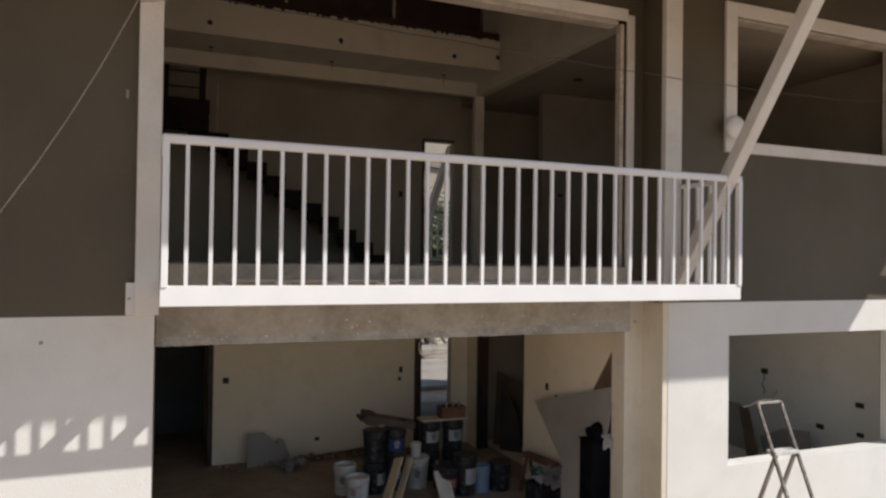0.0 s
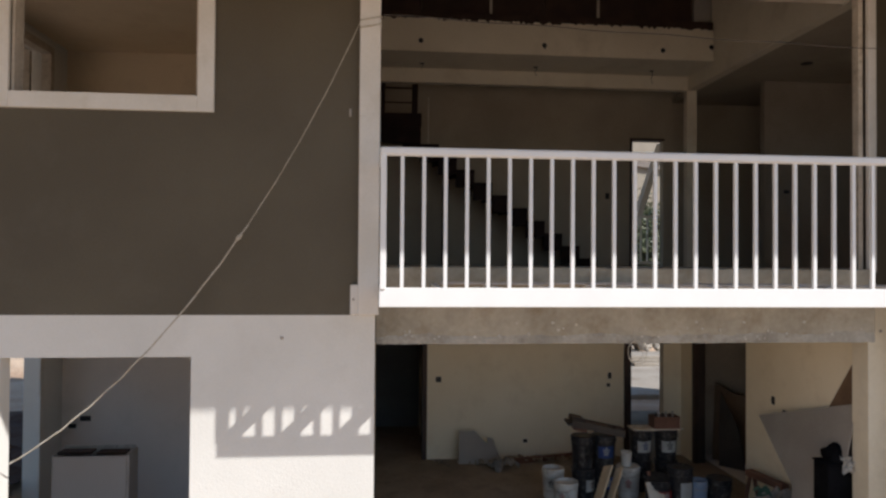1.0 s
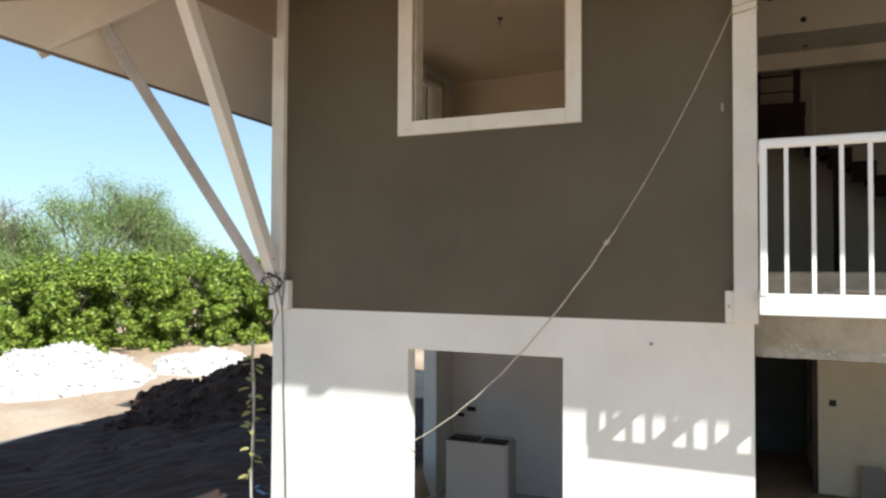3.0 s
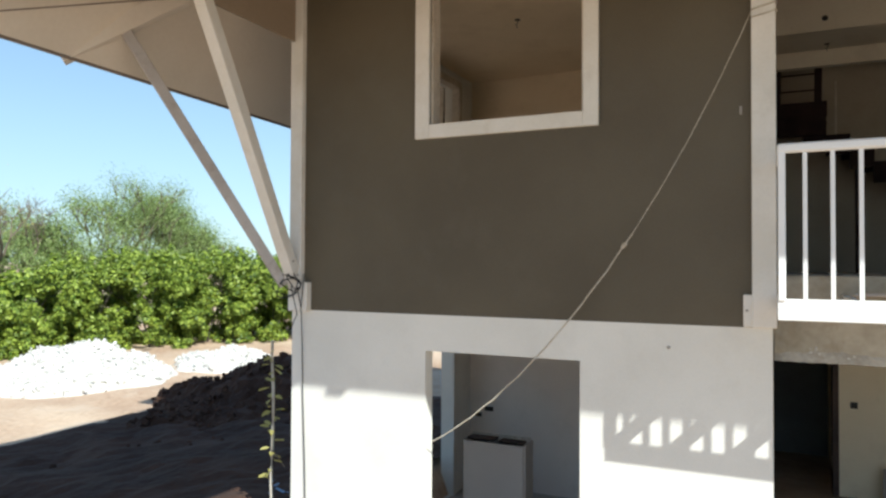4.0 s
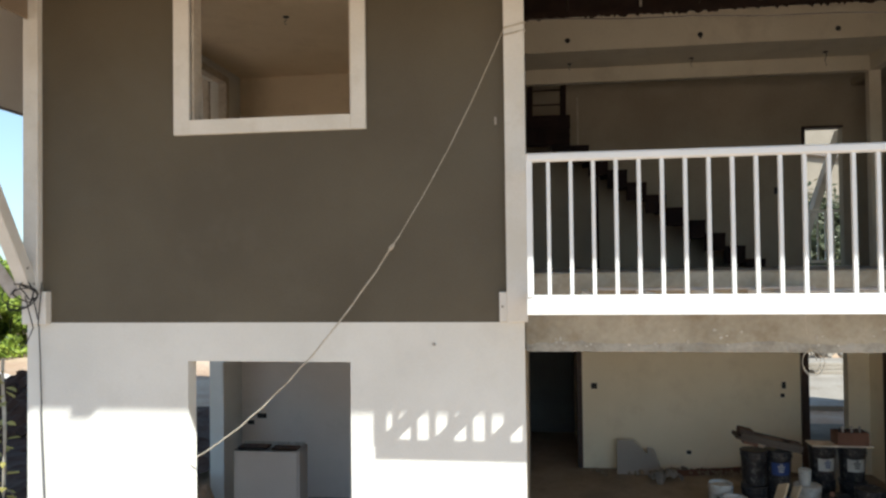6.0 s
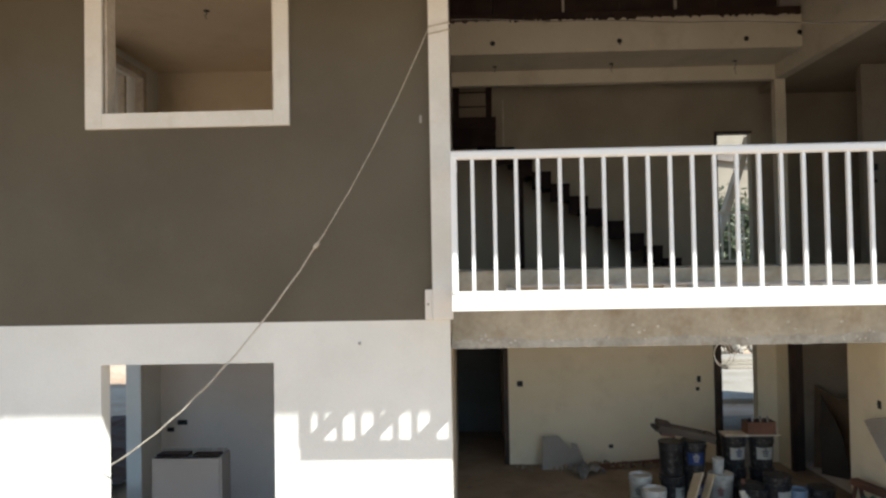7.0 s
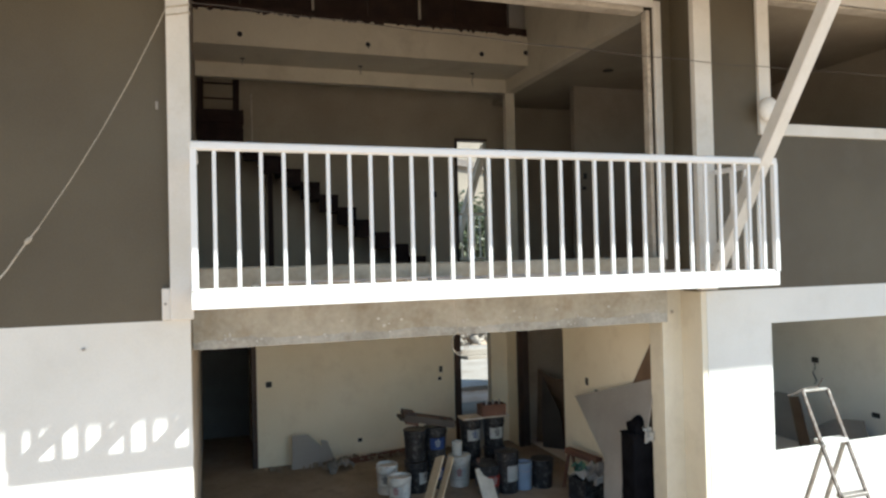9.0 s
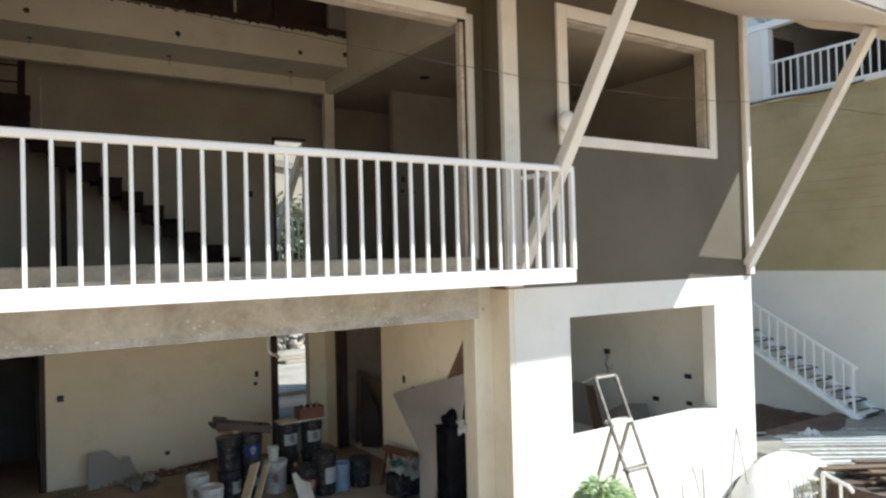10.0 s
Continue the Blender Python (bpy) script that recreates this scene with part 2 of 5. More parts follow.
structure("wall_front_left_base", wall_mesh(-4.49, -0.05, -0.8, BAND, [(-2.965, -1.515, GROUND, 2.12)], F, F + 0.15), WHITE_WALL, "white rendered base wall with an open doorway", "wall")
structure("wall_front_left_upper", wall_mesh(-4.47, -0.05, BAND, TOP + 0.4, [(-2.93, -1.485, 4.22, 5.55)], F + 0.003, F + 0.2), BROWN_WALL, "dark brown rendered upper wall", "wall")
structure("wall_front_right_base", wall_mesh(4.80, 9.05, GROUND - 0.7, BAND + 0.04, [(5.60, 8.22, 0.755, 2.137)], F, F + 0.2), WHITE_WALL, "white rendered base wall with an open window hole", "wall")
structure("wall_front_right_upper", wall_mesh(4.69, 9.05, BAND + 0.04, TOP + 0.4, [(5.66, 8.2, 4.21, 5.55)], F + 0.003, F + 0.2), BROWN_WALL, "dark brown rendered upper wall", "wall")
structure("wall_bay_base", wall_mesh(4.50, 4.80, GROUND, 2.60, [], BAY - 0.02, BAY + 0.2), CREAM_WALL, "cream rendered pier beside the opening", "wall")
structure("wall_bay_upper", wall_mesh(4.53, 4.72, 2.602, TOP + 0.6, [], BAY, BAY + 0.2), BROWN_WALL, "narrow dark brown rendered pier", "wall")
structure("wall_bay_cheek_base", box((4.735, F + 0.004, GROUND), (4.799, BAY - 0.02, 2.497)), CREAM_WALL, "cream return of the pier", "wall")
structure("wall_bay_cheek_upper", box((4.722, F + 0.2, 2.50), (4.80, BAY + 0.2, TOP + 0.6)), BROWN_WALL, "dark brown return of the pier", "wall")
# Upper hole reaches unseen beyond window_4 to let more light into the room.
structure("wall_left", wall_mesh(F + 0.2, 8.4, -0.8, TOP, [(2.9, 4.37, -0.45, 2.1), (1.3, 4.40, 2.95, 5.56)], -4.49, -4.29, "y"), WHITE_WALL, "side wall of the house", "wall")
structure("wall_right_lower", wall_mesh(F + 0.2, 8.4, GROUND, 2.60, [], 8.80, 9.045, "y"), INNER_GREY, "cream plastered side wall of the ground floor", "wall")
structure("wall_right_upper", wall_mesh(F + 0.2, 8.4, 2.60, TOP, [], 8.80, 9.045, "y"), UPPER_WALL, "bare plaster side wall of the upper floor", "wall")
# The second hole is unseen, added to brighten the right-hand room.
structure("wall_rear_lower", wall_mesh(-4.29, 8.8, GROUND, 2.46, [(3.6, 5.6, GROUND, 2.2), (6.2, 8.6, 0.8, 2.2)], 8.2, 8.4), WHITE_WALL, "rear wall of the ground floor with an open doorway and an unseen hole added for light", "wall")
structure("ceiling_corner_room", box((-4.29, F + 0.16, 2.445), (-0.2, 5.0, 2.459)), CEILING, "pale plastered ceiling of the corner room", "ceiling")
structure("floor_upper", box((-0.05, BAY + 0.002, UP + 0.002), (8.8, 6.4, UP + 0.01)), GREY_SCREED, "pale grey dusty screed on the upper floor", "floor")
structure("slab_upper", box((-4.29, BAY + 0.004, 2.46), (8.8, 8.4, UP)), CONCRETE, "grey concrete upper floor slab", "floor")
structure("beam_front", box((-0.05, BAY - 0.12, 2.192), (4.5, BAY, 2.852), 0.012), CONCRETE, "raw concrete beam under the balcony, stained and patched", "beam")
structure("wall_back_lower", wall_mesh(0.70, 4.55, 0, 2.46, [(3.755, 4.275, 0, 2.1)], 5.25, 5.4), INNER, "cream plastered inner wall with a doorway", "wall")
structure("wall_side_lower", wall_mesh(BAY + 0.2, 5.4, 0, 2.46, [(3.38, 4.84, 0, 2.12)], 4.55, 4.70, "y"), INNER, "cream plastered inner side wall with a doorway", "wall")
structure("wall_closet", wall_mesh(4.7, 6.3, 0, 2.46, [], 3.30, 3.42), CLOSET_DIM, "inner wall of the dark side closet", "wall")
structure("wall_closet_end", wall_mesh(3.42, 5.25, 0, 2.46, [], 6.18, 6.3, "y"), CLOSET_DIM, "end wall of the dark side closet", "wall")
# Passage wall takes the dark closet plaster so its low light is in the colour.
structure("wall_passage", box((-0.2, F + 0.2, -0.6), (-0.05, 7.5, 2.46)), CLOSET_DIM, "stained inner wall of the passage, coloured darker for its dim light", "wall")
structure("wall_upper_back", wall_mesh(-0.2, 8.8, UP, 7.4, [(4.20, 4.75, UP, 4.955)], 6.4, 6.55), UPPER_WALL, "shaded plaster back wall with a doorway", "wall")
structure("wall_bay_lintel", box((-0.05, BAY, 5.47), (4.53, BAY + 0.2, 7.4)), BROWN_WALL, "dark brown rendered lintel over the bay", "wall")
structure("wall_room_back_left", wall_mesh(-4.29, -0.2, -0.6, UP, [], 5.0, 5.15), INNER_PALE, "pale plastered back wall of the corner room", "wall")
structure("wall_room_back_upper", wall_mesh(-4.29, -0.2, UP, TOP, [], 5.0, 5.15), ROOM_WARM, "warm brown plastered back wall of the upper corner room", "wall")
structure("floor_upper_corner", box((-4.29, F + 0.2, UP + 0.002), (-0.2, 5.0, UP + 0.012)), ROOM_WARM, "dusty pale floor of the upper corner room", "floor")
structure("wall_upper_rear_left", wall_mesh(-4.29, -0.2, UP, 7.4, [], 8.2, 8.4), INNER, "plain rear wall", "wall")
structure("ceiling_left_room", box((-4.29, F + 0.2, 5.75), (-0.2, 5.0, 5.85)), ROOM_WARM, "plain ceiling of the corner room", "ceiling")
structure("wall_upper_left", wall_mesh(BAY - 0.1, 6.4, UP, 7.4, [], -0.2, -0.05, "y"), BARE_SHADED, "plaster side wall, its shade put into the colour", "wall")
structure("wall_upper_partition", wall_mesh(5.62, 8.8, UP, 5.58, [], 4.80, 4.92), BARE_SHADED, "bare plaster partition wall, coloured darker for shade", "wall")
structure("beam_upper_side", box((4.75, BAY + 0.2, 5.58), (4.90, 5.60, 7.4)), BULKHEAD, "plastered beam along the side of the room", "beam")
structure("beam_upper_back", box((-0.05, 5.47, 5.58), (4.75, 5.60, 5.80)), BULKHEAD, "plastered beam across the room", "beam")
structure("ceiling_bulkhead", box((-0.05, 4.60, 5.79), (4.74, 6.4, 6.25)), BULKHEAD, "plastered bulkhead with lamp holes", "ceiling")
structure("ceiling_upper", box((-0.05, BAY + 0.2, 7.4), (8.8, 6.4, 7.5)), CEILING, "plain ceiling of the high room", "ceiling")
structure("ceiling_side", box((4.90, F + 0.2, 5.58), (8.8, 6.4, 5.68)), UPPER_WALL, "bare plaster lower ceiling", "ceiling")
structure("column", box((4.74, 5.48, UP), (4.90, 5.59, 5.58)), BULKHEAD, "plastered column under the beam", "column")

# ---- roof overhang ----
def roof_z(y):
    return 6.17 - 0.39 * (F - y)


def prism(points, thick):
    """A slab with the given upper outline, thick downwards being its own underside."""
    bm = bmesh.new()
    low = [bm.verts.new(p) for p in points]
    up = [bm.verts.new((p[0], p[1], p[2] + thick)) for p in points]
    bm.faces.new(low)
    bm.faces.new(up[::-1])
    for i in range(len(low)):
        j = (i + 1) % len(low)
        bm.faces.new((low[i], low[j], up[j], up[i]))
    return bm


EY = -1.51
EAVE_DARK = surface("eave_drip_edge", (0.16, 0.13, 0.11), (0.24, 0.20, 0.17), 0.6, 40, 3.0, 0.1)
roof = thing("roof", "broad hipped roof overhang with pale soffit boards", "roof")
roof["kind"] = "structure"
VERGE = surface("verge_board_paint", (0.26, 0.205, 0.15), (0.32, 0.255, 0.19), 0.85, 25, 0.8, 0.1)
LX, LZ = -5.85, 4.795
part("front_soffit", prism([(-4.42, EY, roof_z(EY)), (10.67, EY, roof_z(EY)), (10.67, -0.3, roof_z(-0.3)), (9.10, -0.14, roof_z(-0.14)), (9.10, F, TOP), (9.10, 4.5, roof_z(4.5)), (-4.42, 4.5, roof_z(4.5)), (-4.42, F, TOP)], 0.14), SOFFIT, roof)
# Left eave and verge reach to y -4.2 unseen, to shade the ground.
part("left_soffit", prism([(LX, -4.2, LZ + 0.076), (-4.5, -4.2, LZ + 2.03), (-4.5, 10.5, LZ + 1.77), (LX, 10.5, LZ - 0.189)], 0.08), SOFFIT, roof)
part("left_fascia", prism([(LX - 0.03, -4.2, LZ + 0.05), (LX, -4.2, LZ + 0.05), (LX, 10.5, LZ - 0.215), (LX - 0.03, 10.5, LZ - 0.215)], 0.13), EAVE_DARK, roof)
part("verge_board", box((-4.44, -4.2, 5.17), (-4.42, F - 0.08, 7.1), 0.004), VERGE, roof, "dull brown board closing the gable overhang")
# Added stretch that blocks sun leaking in above the wall.
part("verge_board", box((-4.44, F - 0.08, 6.15), (-4.42, 4.5, 7.1)), VERGE, roof)
# Added out of view to cut a notch into the eave's shadow.
part("unseen_notch_tail", box((-0.42, EY - 0.02, roof_z(EY) - 0.07), (-0.24, -0.6, roof_z(EY) + 0.05), 0.004), SOFFIT, roof)
part("front_fascia", box((-4.42, EY - 0.03, roof_z(EY) + 0.03), (10.67, EY, roof_z(EY) + 0.16), 0.004), EAVE_DARK, roof)
part("end_beam", prism([(8.99, -0.14, 5.70), (9.07, -0.14, 5.70), (9.07, 0.27, 6.00), (8.99, 0.27, 6.00)], 0.1), SOFFIT, roof)
part("end_beam", prism([(8.99, -1.45, roof_z(-1.45) - 0.09), (9.07, -1.45, roof_z(-1.45) - 0.09), (9.07, -0.14, 5.70), (8.99, -0.14, 5.70)], 0.12), SOFFIT, roof)
part("upper_eave", prism([(9.10, -0.75, 6.46), (11.25, -0.75, 6.46), (11.25, 0.95, 6.46), (9.10, 0.95, 6.46)], 0.1), SOFFIT, roof)
# Unseen slab added before the eave only to shade the ground at left.
part("unseen_shade_slab", prism([(-4.0, -4.2, 6.15), (0.1, -4.2, 6.15), (0.1, EY, 6.15), (-4.0, EY, 6.15)], 0.14), SOFFIT, roof)
# Unseen cover over the house, left edge set to shade the soil heap.
part("rear_shade_slab", prism([(-4.6, 0.9, 7.6), (10.0, 0.9, 7.6), (10.0, 8.6, 7.6), (-4.6, 8.6, 7.6)], 0.15), SOFFIT, roof)


# ---- posts, braces ----
METAL_GREY = surface("worn_aluminium", (0.32, 0.29, 0.26), (0.50, 0.47, 0.43), 0.45, 35, 6.0, 0.2, metal=0.6, dirt=(0.20, 0.15, 0.10), dirt_amount=0.7)


def post(name, x0, x1, z0, z1, label, proud=0.06):
    ob = thing(name, label, "post")
    part("shaft", box((x0, F - proud, z0), (x1, F + 0.01, z1), 0.006), TRIM, ob)
    return ob


p = post("corner_post", -4.49, -4.345, BAND, TOP, "white painted corner post with a foot plate")
part("foot", box((-4.49, F - 0.075, BAND - 0.01), (-4.26, F + 0.01, BAND + 0.28), 0.006), TRIM, p)
p = post("facade_post", -0.190, -0.02, BAND + 0.004, TOP, "white painted post at the balcony")
part("foot", box((-0.252, F - 0.035, BAND + 0.004), (-0.178, F + 0.01, BAND + 0.25), 0.006), TRIM, p)
part("bolt", tube([(-0.226, F - 0.045, BAND + 0.13), (-0.226, F - 0.03, BAND + 0.13)], 0.011, 8), METAL_GREY, p)
p = post("facade_post", 4.69, 4.90, BAND + 0.06, TOP, "white painted post beside the window")
p = post("corner_post", 8.955, 9.065, BAND + 0.06, TOP, "thin white corner post")

def roof_brace(a, b, w, d, label, paint=None):
    ob = thing("roof_brace", label, "brace", "roof braces")
    part("timber", bar(a, b, w, d, 0.006), paint or TRIM, ob)
    way = (Vector(b) - Vector(a)).normalized()
    p = Vector(a) + way * 0.12
    for k in (0, 1):
        q = p + way * 0.16 * k
        part("bolt", tube([q + Vector((-w / 2 - 0.008, 0, 0)), q + Vector((w / 2 + 0.008, 0, 0))], 0.011, 6), METAL_GREY, ob)
    return ob


# On the corner brace this grey is trim darkened for shade; elsewhere dull timber.
DULL_SHADED_TIMBER = surface("dull_shaded_timber", (0.40, 0.37, 0.35), (0.48, 0.45, 0.43), 0.7, 40, 3.0, 0.15, dirt=(0.22, 0.17, 0.13), dirt_amount=0.5)
BR = "white painted timber brace under the roof overhang"
roof_brace((-4.43, 0.79, 2.70), (-4.43, -0.60, 5.31), 0.12, 0.12, BR)
roof_brace((-4.52, 0.72, 2.70), (-5.60, -0.35, 5.14), 0.10, 0.10, "timber brace leaning out to the corner rafter, coloured grey for its shade", DULL_SHADED_TIMBER)
roof_brace((4.80, 0.70, 2.66), (4.80, -1.12, 5.42), 0.12, 0.12, BR)
roof_brace((8.96, 0.79, 2.64), (8.96, -0.93, 5.46), 0.12, 0.13, BR)
tagged(part("rafter", bar((-4.75, 0.50, 5.95), (-5.98, -0.73, 4.83), 0.17, 0.16), SOFFIT), "pale timber corner rafter under the eave", "rafter")

# ---- balcony railing ----
RX = 4.908
railing = thing("balcony_railing", "white painted metal balcony railing with upright bars", "railing")
part("top_rail", box((-0.02, -0.03, 3.65), (RX + 0.02, 0.03, 3.71), 0.012), RAIL, railing)
part("edge_beam", box((-0.02, -0.014, 2.575), (RX + 0.02, 0.012, 2.713), 0.004), RAIL, railing)
part("return_rail", box((RX - 0.03, 0.03, 3.655), (RX + 0.02, F - 0.06, 3.70), 0.008), RAIL, railing)
part("return_rail", box((-0.02, 0.03, 3.655), (0.03, F - 0.06, 3.70), 0.008), RAIL, railing)
part("return_beam", box((RX - 0.006, 0.012, 2.575), (RX + 0.02, F, 2.713), 0.006), RAIL, railing)
part("return_beam", box((-0.02, 0.012, 2.575), (0.006, F, 2.713), 0.006), RAIL, railing)
for x in (0.006, RX):
    part("end_post", box((x - 0.022, -0.025, 2.70), (x + 0.022, 0.025, 3.665), 0.004), RAIL, railing)
NB = 31
baluster = mesh_of(box((-0.0125, -0.0125, 2.71), (0.0125, 0.0125, 3.655)), "bar", RAIL)
for i in range(NB):
    o = new("bar", baluster)
    o.parent, o.location = railing, (0.14 + 0.1546 * i, 0, 0)
for i in range(1, 5):
    o = new("bar", baluster)
    o.parent, o.location = railing, (RX, 0.02 + 0.172 * i, 0)
for k in range(1, 11):
    tagged(part("joist", box((0.445 * k - 0.02, 0.014, 2.60), (0.445 * k + 0.03, BAY - 0.12, 2.705)), RAIL), "white painted balcony joist", "joist", "balcony joists")


# ---- more materials ----
def plain(name, colour, rough=0.5, metal=0.0):
    return surface(name, tuple(c * 0.9 for c in colour), tuple(min(c * 1.1, 0.95) for c in colour), rough, 60, 5.0, 0.1, metal=metal)


BLACK_PLASTIC = surface("black_plastic", (0.010, 0.010, 0.012), (0.021, 0.021, 0.025), 0.4, 30, 9.0, 0.1, dirt=(0.24, 0.23, 0.21), dirt_amount=0.55)
WHITE_PLASTIC = surface("white_plastic", (0.44, 0.43, 0.40), (0.58, 0.57, 0.54), 0.45, 30, 6.0, 0.1, dirt=(0.20, 0.18, 0.15), dirt_amount=0.8)
BLACK_PLASTIC.node_tree.nodes["Principled BSDF"].inputs["Specular IOR Level"].default_value = 0.32
BLUE_PLASTIC = plain("blue_plastic", (0.20, 0.26, 0.36), 0.5)
PAPER = surface("paper_label", (0.60, 0.60, 0.58), (0.72, 0.72, 0.70), 0.7, 50, 12.0, 0.05)
RED_PRINT = plain("red_print", (0.42, 0.06, 0.05), 0.6)
DARK_PRINT = plain("dark_print", (0.03, 0.03, 0.04), 0.6)
BLUE_PRINT = plain("blue_print", (0.03, 0.07, 0.25), 0.6)
CABLE_GREY = plain("grey_cable", (0.06, 0.05, 0.045), 0.6)
RUBBER = plain("black_rubber", (0.015, 0.015, 0.016), 0.6)
DARK_BOARD = surface("dusty_dark_board", (0.038, 0.031, 0.026), (0.068, 0.056, 0.047), 0.8, 30, 2.0, 0.2)
CABINET = surface("cabinet_laminate", (0.47, 0.46, 0.47), (0.53, 0.52, 0.53), 0.5, 60, 1.0, 0.03)
BROWN_PLY = surface("brown_plywood", (0.12, 0.075, 0.045), (0.18, 0.115, 0.07), 0.75, 30, 3.0, 0.2)
ROPE = surface("pale_rope", (0.42, 0.38, 0.31), (0.58, 0.54, 0.46), 0.9, 200, 20.0, 0.6)
BOARD = surface("grey_plasterboard", (0.28, 0.26, 0.24), (0.35, 0.33, 0.305), 0.85, 40, 1.5, 0.15, dirt=(0.28, 0.25, 0.21), dirt_amount=0.4)
PINE = surface("raw_pine", (0.44, 0.35, 0.23), (0.58, 0.48, 0.34), 0.75, 30, 3.0, 0.3)
RED_WOOD = surface("red_brown_wood", (0.095, 0.042, 0.027), (0.155, 0.072, 0.046), 0.7, 30, 3.0, 0.3)
STONE = surface("white_rubble", (0.46, 0.44, 0.41), (0.66, 0.64, 0.60), 0.95, 15, 4.0, 0.6)
SIDING = surface("olive_siding", (0.33, 0.28, 0.155), (0.39, 0.335, 0.20), 0.7, 50, 1.0, 0.1, dirt=(0.20, 0.17, 0.09), dirt_amount=0.3)
BARK = surface("bark", (0.12, 0.09, 0.065), (0.20, 0.16, 0.12), 0.95, 30, 5.0, 0.6)
DOOR_DARK = surface("dark_door_wood", (0.030, 0.020, 0.016), (0.055, 0.036, 0.028), 0.6, 30, 3.0, 0.2)
# Dark blue-grey that includes the shade at the passage's end.
SHADED_BLUE = surface("shaded_teal", (0.10, 0.108, 0.112), (0.14, 0.15, 0.155), 0.8, 30, 1.5, 0.15)
# Soil colour also holds the house's shade, far darker than the sunlit earth.
SHADE_SOIL = surface("shade_dark_soil", (0.042, 0.020, 0.012), (0.072, 0.036, 0.022), 1.0, 10, 1.0, 0.9, depth=0.04)


def leaf_material(name, low, high, through=0.35):
    """Leaves: hue varies from leaf to leaf, and light shines through."""
    m = bpy.data.materials.new(name)
    m.use_nodes = True
    n, l = m.node_tree.nodes, m.node_tree.links
    b = n["Principled BSDF"]
    b.inputs["Roughness"].default_value = 0.5
    geo, ramp = n.new("ShaderNodeNewGeometry"), n.new("ShaderNodeValToRGB")
    ramp.color_ramp.elements[0].color, ramp.color_ramp.elements[1].color = (*low, 1), (*high, 1)
    l.new(geo.outputs["Random Per Island"], ramp.inputs["Fac"])
    l.new(ramp.outputs["Color"], b.inputs["Base Color"])
    tr, mx = n.new("ShaderNodeBsdfTranslucent"), n.new("ShaderNodeMixShader")
    l.new(ramp.outputs["Color"], tr.inputs["Color"])
    mx.inputs["Fac"].default_value = through
    l.new(b.outputs[0], mx.inputs[1])
    l.new(tr.outputs[0], mx.inputs[2])
    l.new(mx.outputs[0], n["Material Output"].inputs["Surface"])
    return m


HEDGE_LEAF = leaf_material("hedge_leaves", (0.05, 0.105, 0.014), (0.42, 0.52, 0.08), 0.32)
TREE_LEAF = leaf_material("feathery_leaves", (0.16, 0.24, 0.07), (0.40, 0.49, 0.18), 0.45)
PALM_LEAF = leaf_material("bright_leaves", (0.30, 0.42, 0.18), (0.70, 0.78, 0.54))
VINE_LEAF = leaf_material("yellowing_leaves", (0.30, 0.32, 0.08), (0.62, 0.52, 0.20))
# Near-black twigs put shade into the hedge's gaps by colour.
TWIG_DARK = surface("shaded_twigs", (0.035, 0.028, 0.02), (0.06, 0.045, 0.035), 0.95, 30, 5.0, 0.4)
DIM_LEAF = leaf_material("dusty_leaves", (0.045, 0.06, 0.025), (0.13, 0.14, 0.07), 0.2)
GLASSY = plain("opal_glass", (0.78, 0.77, 0.74), 0.25)


# ---- window trims ----
def trim_frame(name, x0, x1, z0, z1, inner, label, y=F, proud=0.03):
    """Four flat boards round a window, with the reveal's inner lining: inner = (x0, x1, z0, z1)."""
    ob = tagged(thing(name, label, "window"), kind="structure")
    a, b, c, d = inner
    for n, p, q in (
        ("jamb", (x0, y - proud, z0), (a, y + 0.02, z1)),
        ("jamb", (b, y - proud, z0), (x1, y + 0.02, z1)),
        ("sill", (a, y - proud, z0), (b, y + 0.02, c)),
        ("head", (a, y - proud, d), (b, y + 0.02, z1)),
    ):
        part(n, box(p, q, 0.004), TRIM, ob)
    for n, p, q in (
        ("lining", (a - 0.004, y + 0.02, c), (a + 0.022, y + 0.17, d)),
        ("lining", (b - 0.022, y + 0.02, c), (b + 0.004, y + 0.17, d)),
        ("lining", (a + 0.022, y + 0.02, d - 0.022), (b - 0.022, y + 0.17, d)),
    ):
        part(n, box(p, q, 0.003), PINE_PALE, ob, "bare pale timber lining")
    return ob


PINE_PALE = surface("pale_timber", (0.46, 0.41, 0.34), (0.60, 0.55, 0.47), 0.75, 30, 5.0, 0.4, dirt=(0.26, 0.21, 0.16), dirt_amount=0.6)
trim_frame("window_1", -3.075, -1.355, 4.09, 5.70, (-2.93, -1.485, 4.22, 5.55), "white timber window frame without glass in the brown wall")
trim_frame("window_2", 5.507, 8.347, 4.088, 5.695, (5.66, 8.2, 4.21, 5.55), "wide white timber window frame without glass in the brown wall")
w = tagged(thing("window_3", "pale timber frame of the large open bay", "window"), kind="structure")
for n, p, q, m in (
    ("jamb", (4.50, BAY - 0.03, UP), (4.585, BAY + 0.01, 5.50), TRIM),
    ("jamb", (4.448, BAY + 0.03, UP), (4.495, BAY + 0.12, 5.42), PINE_PALE),
    ("head", (-0.05, BAY - 0.03, 5.435), (4.50, BAY, 5.56), TRIM),
    ("head", (-0.05, BAY + 0.03, 5.40), (4.42, BAY + 0.19, 5.468), PINE_PALE),
):
    part(n, box(p, q, 0.005), m, w)
w = tagged(thing("window_4", "bare timber window frame in the side wall of the corner room", "window"), kind="structure")
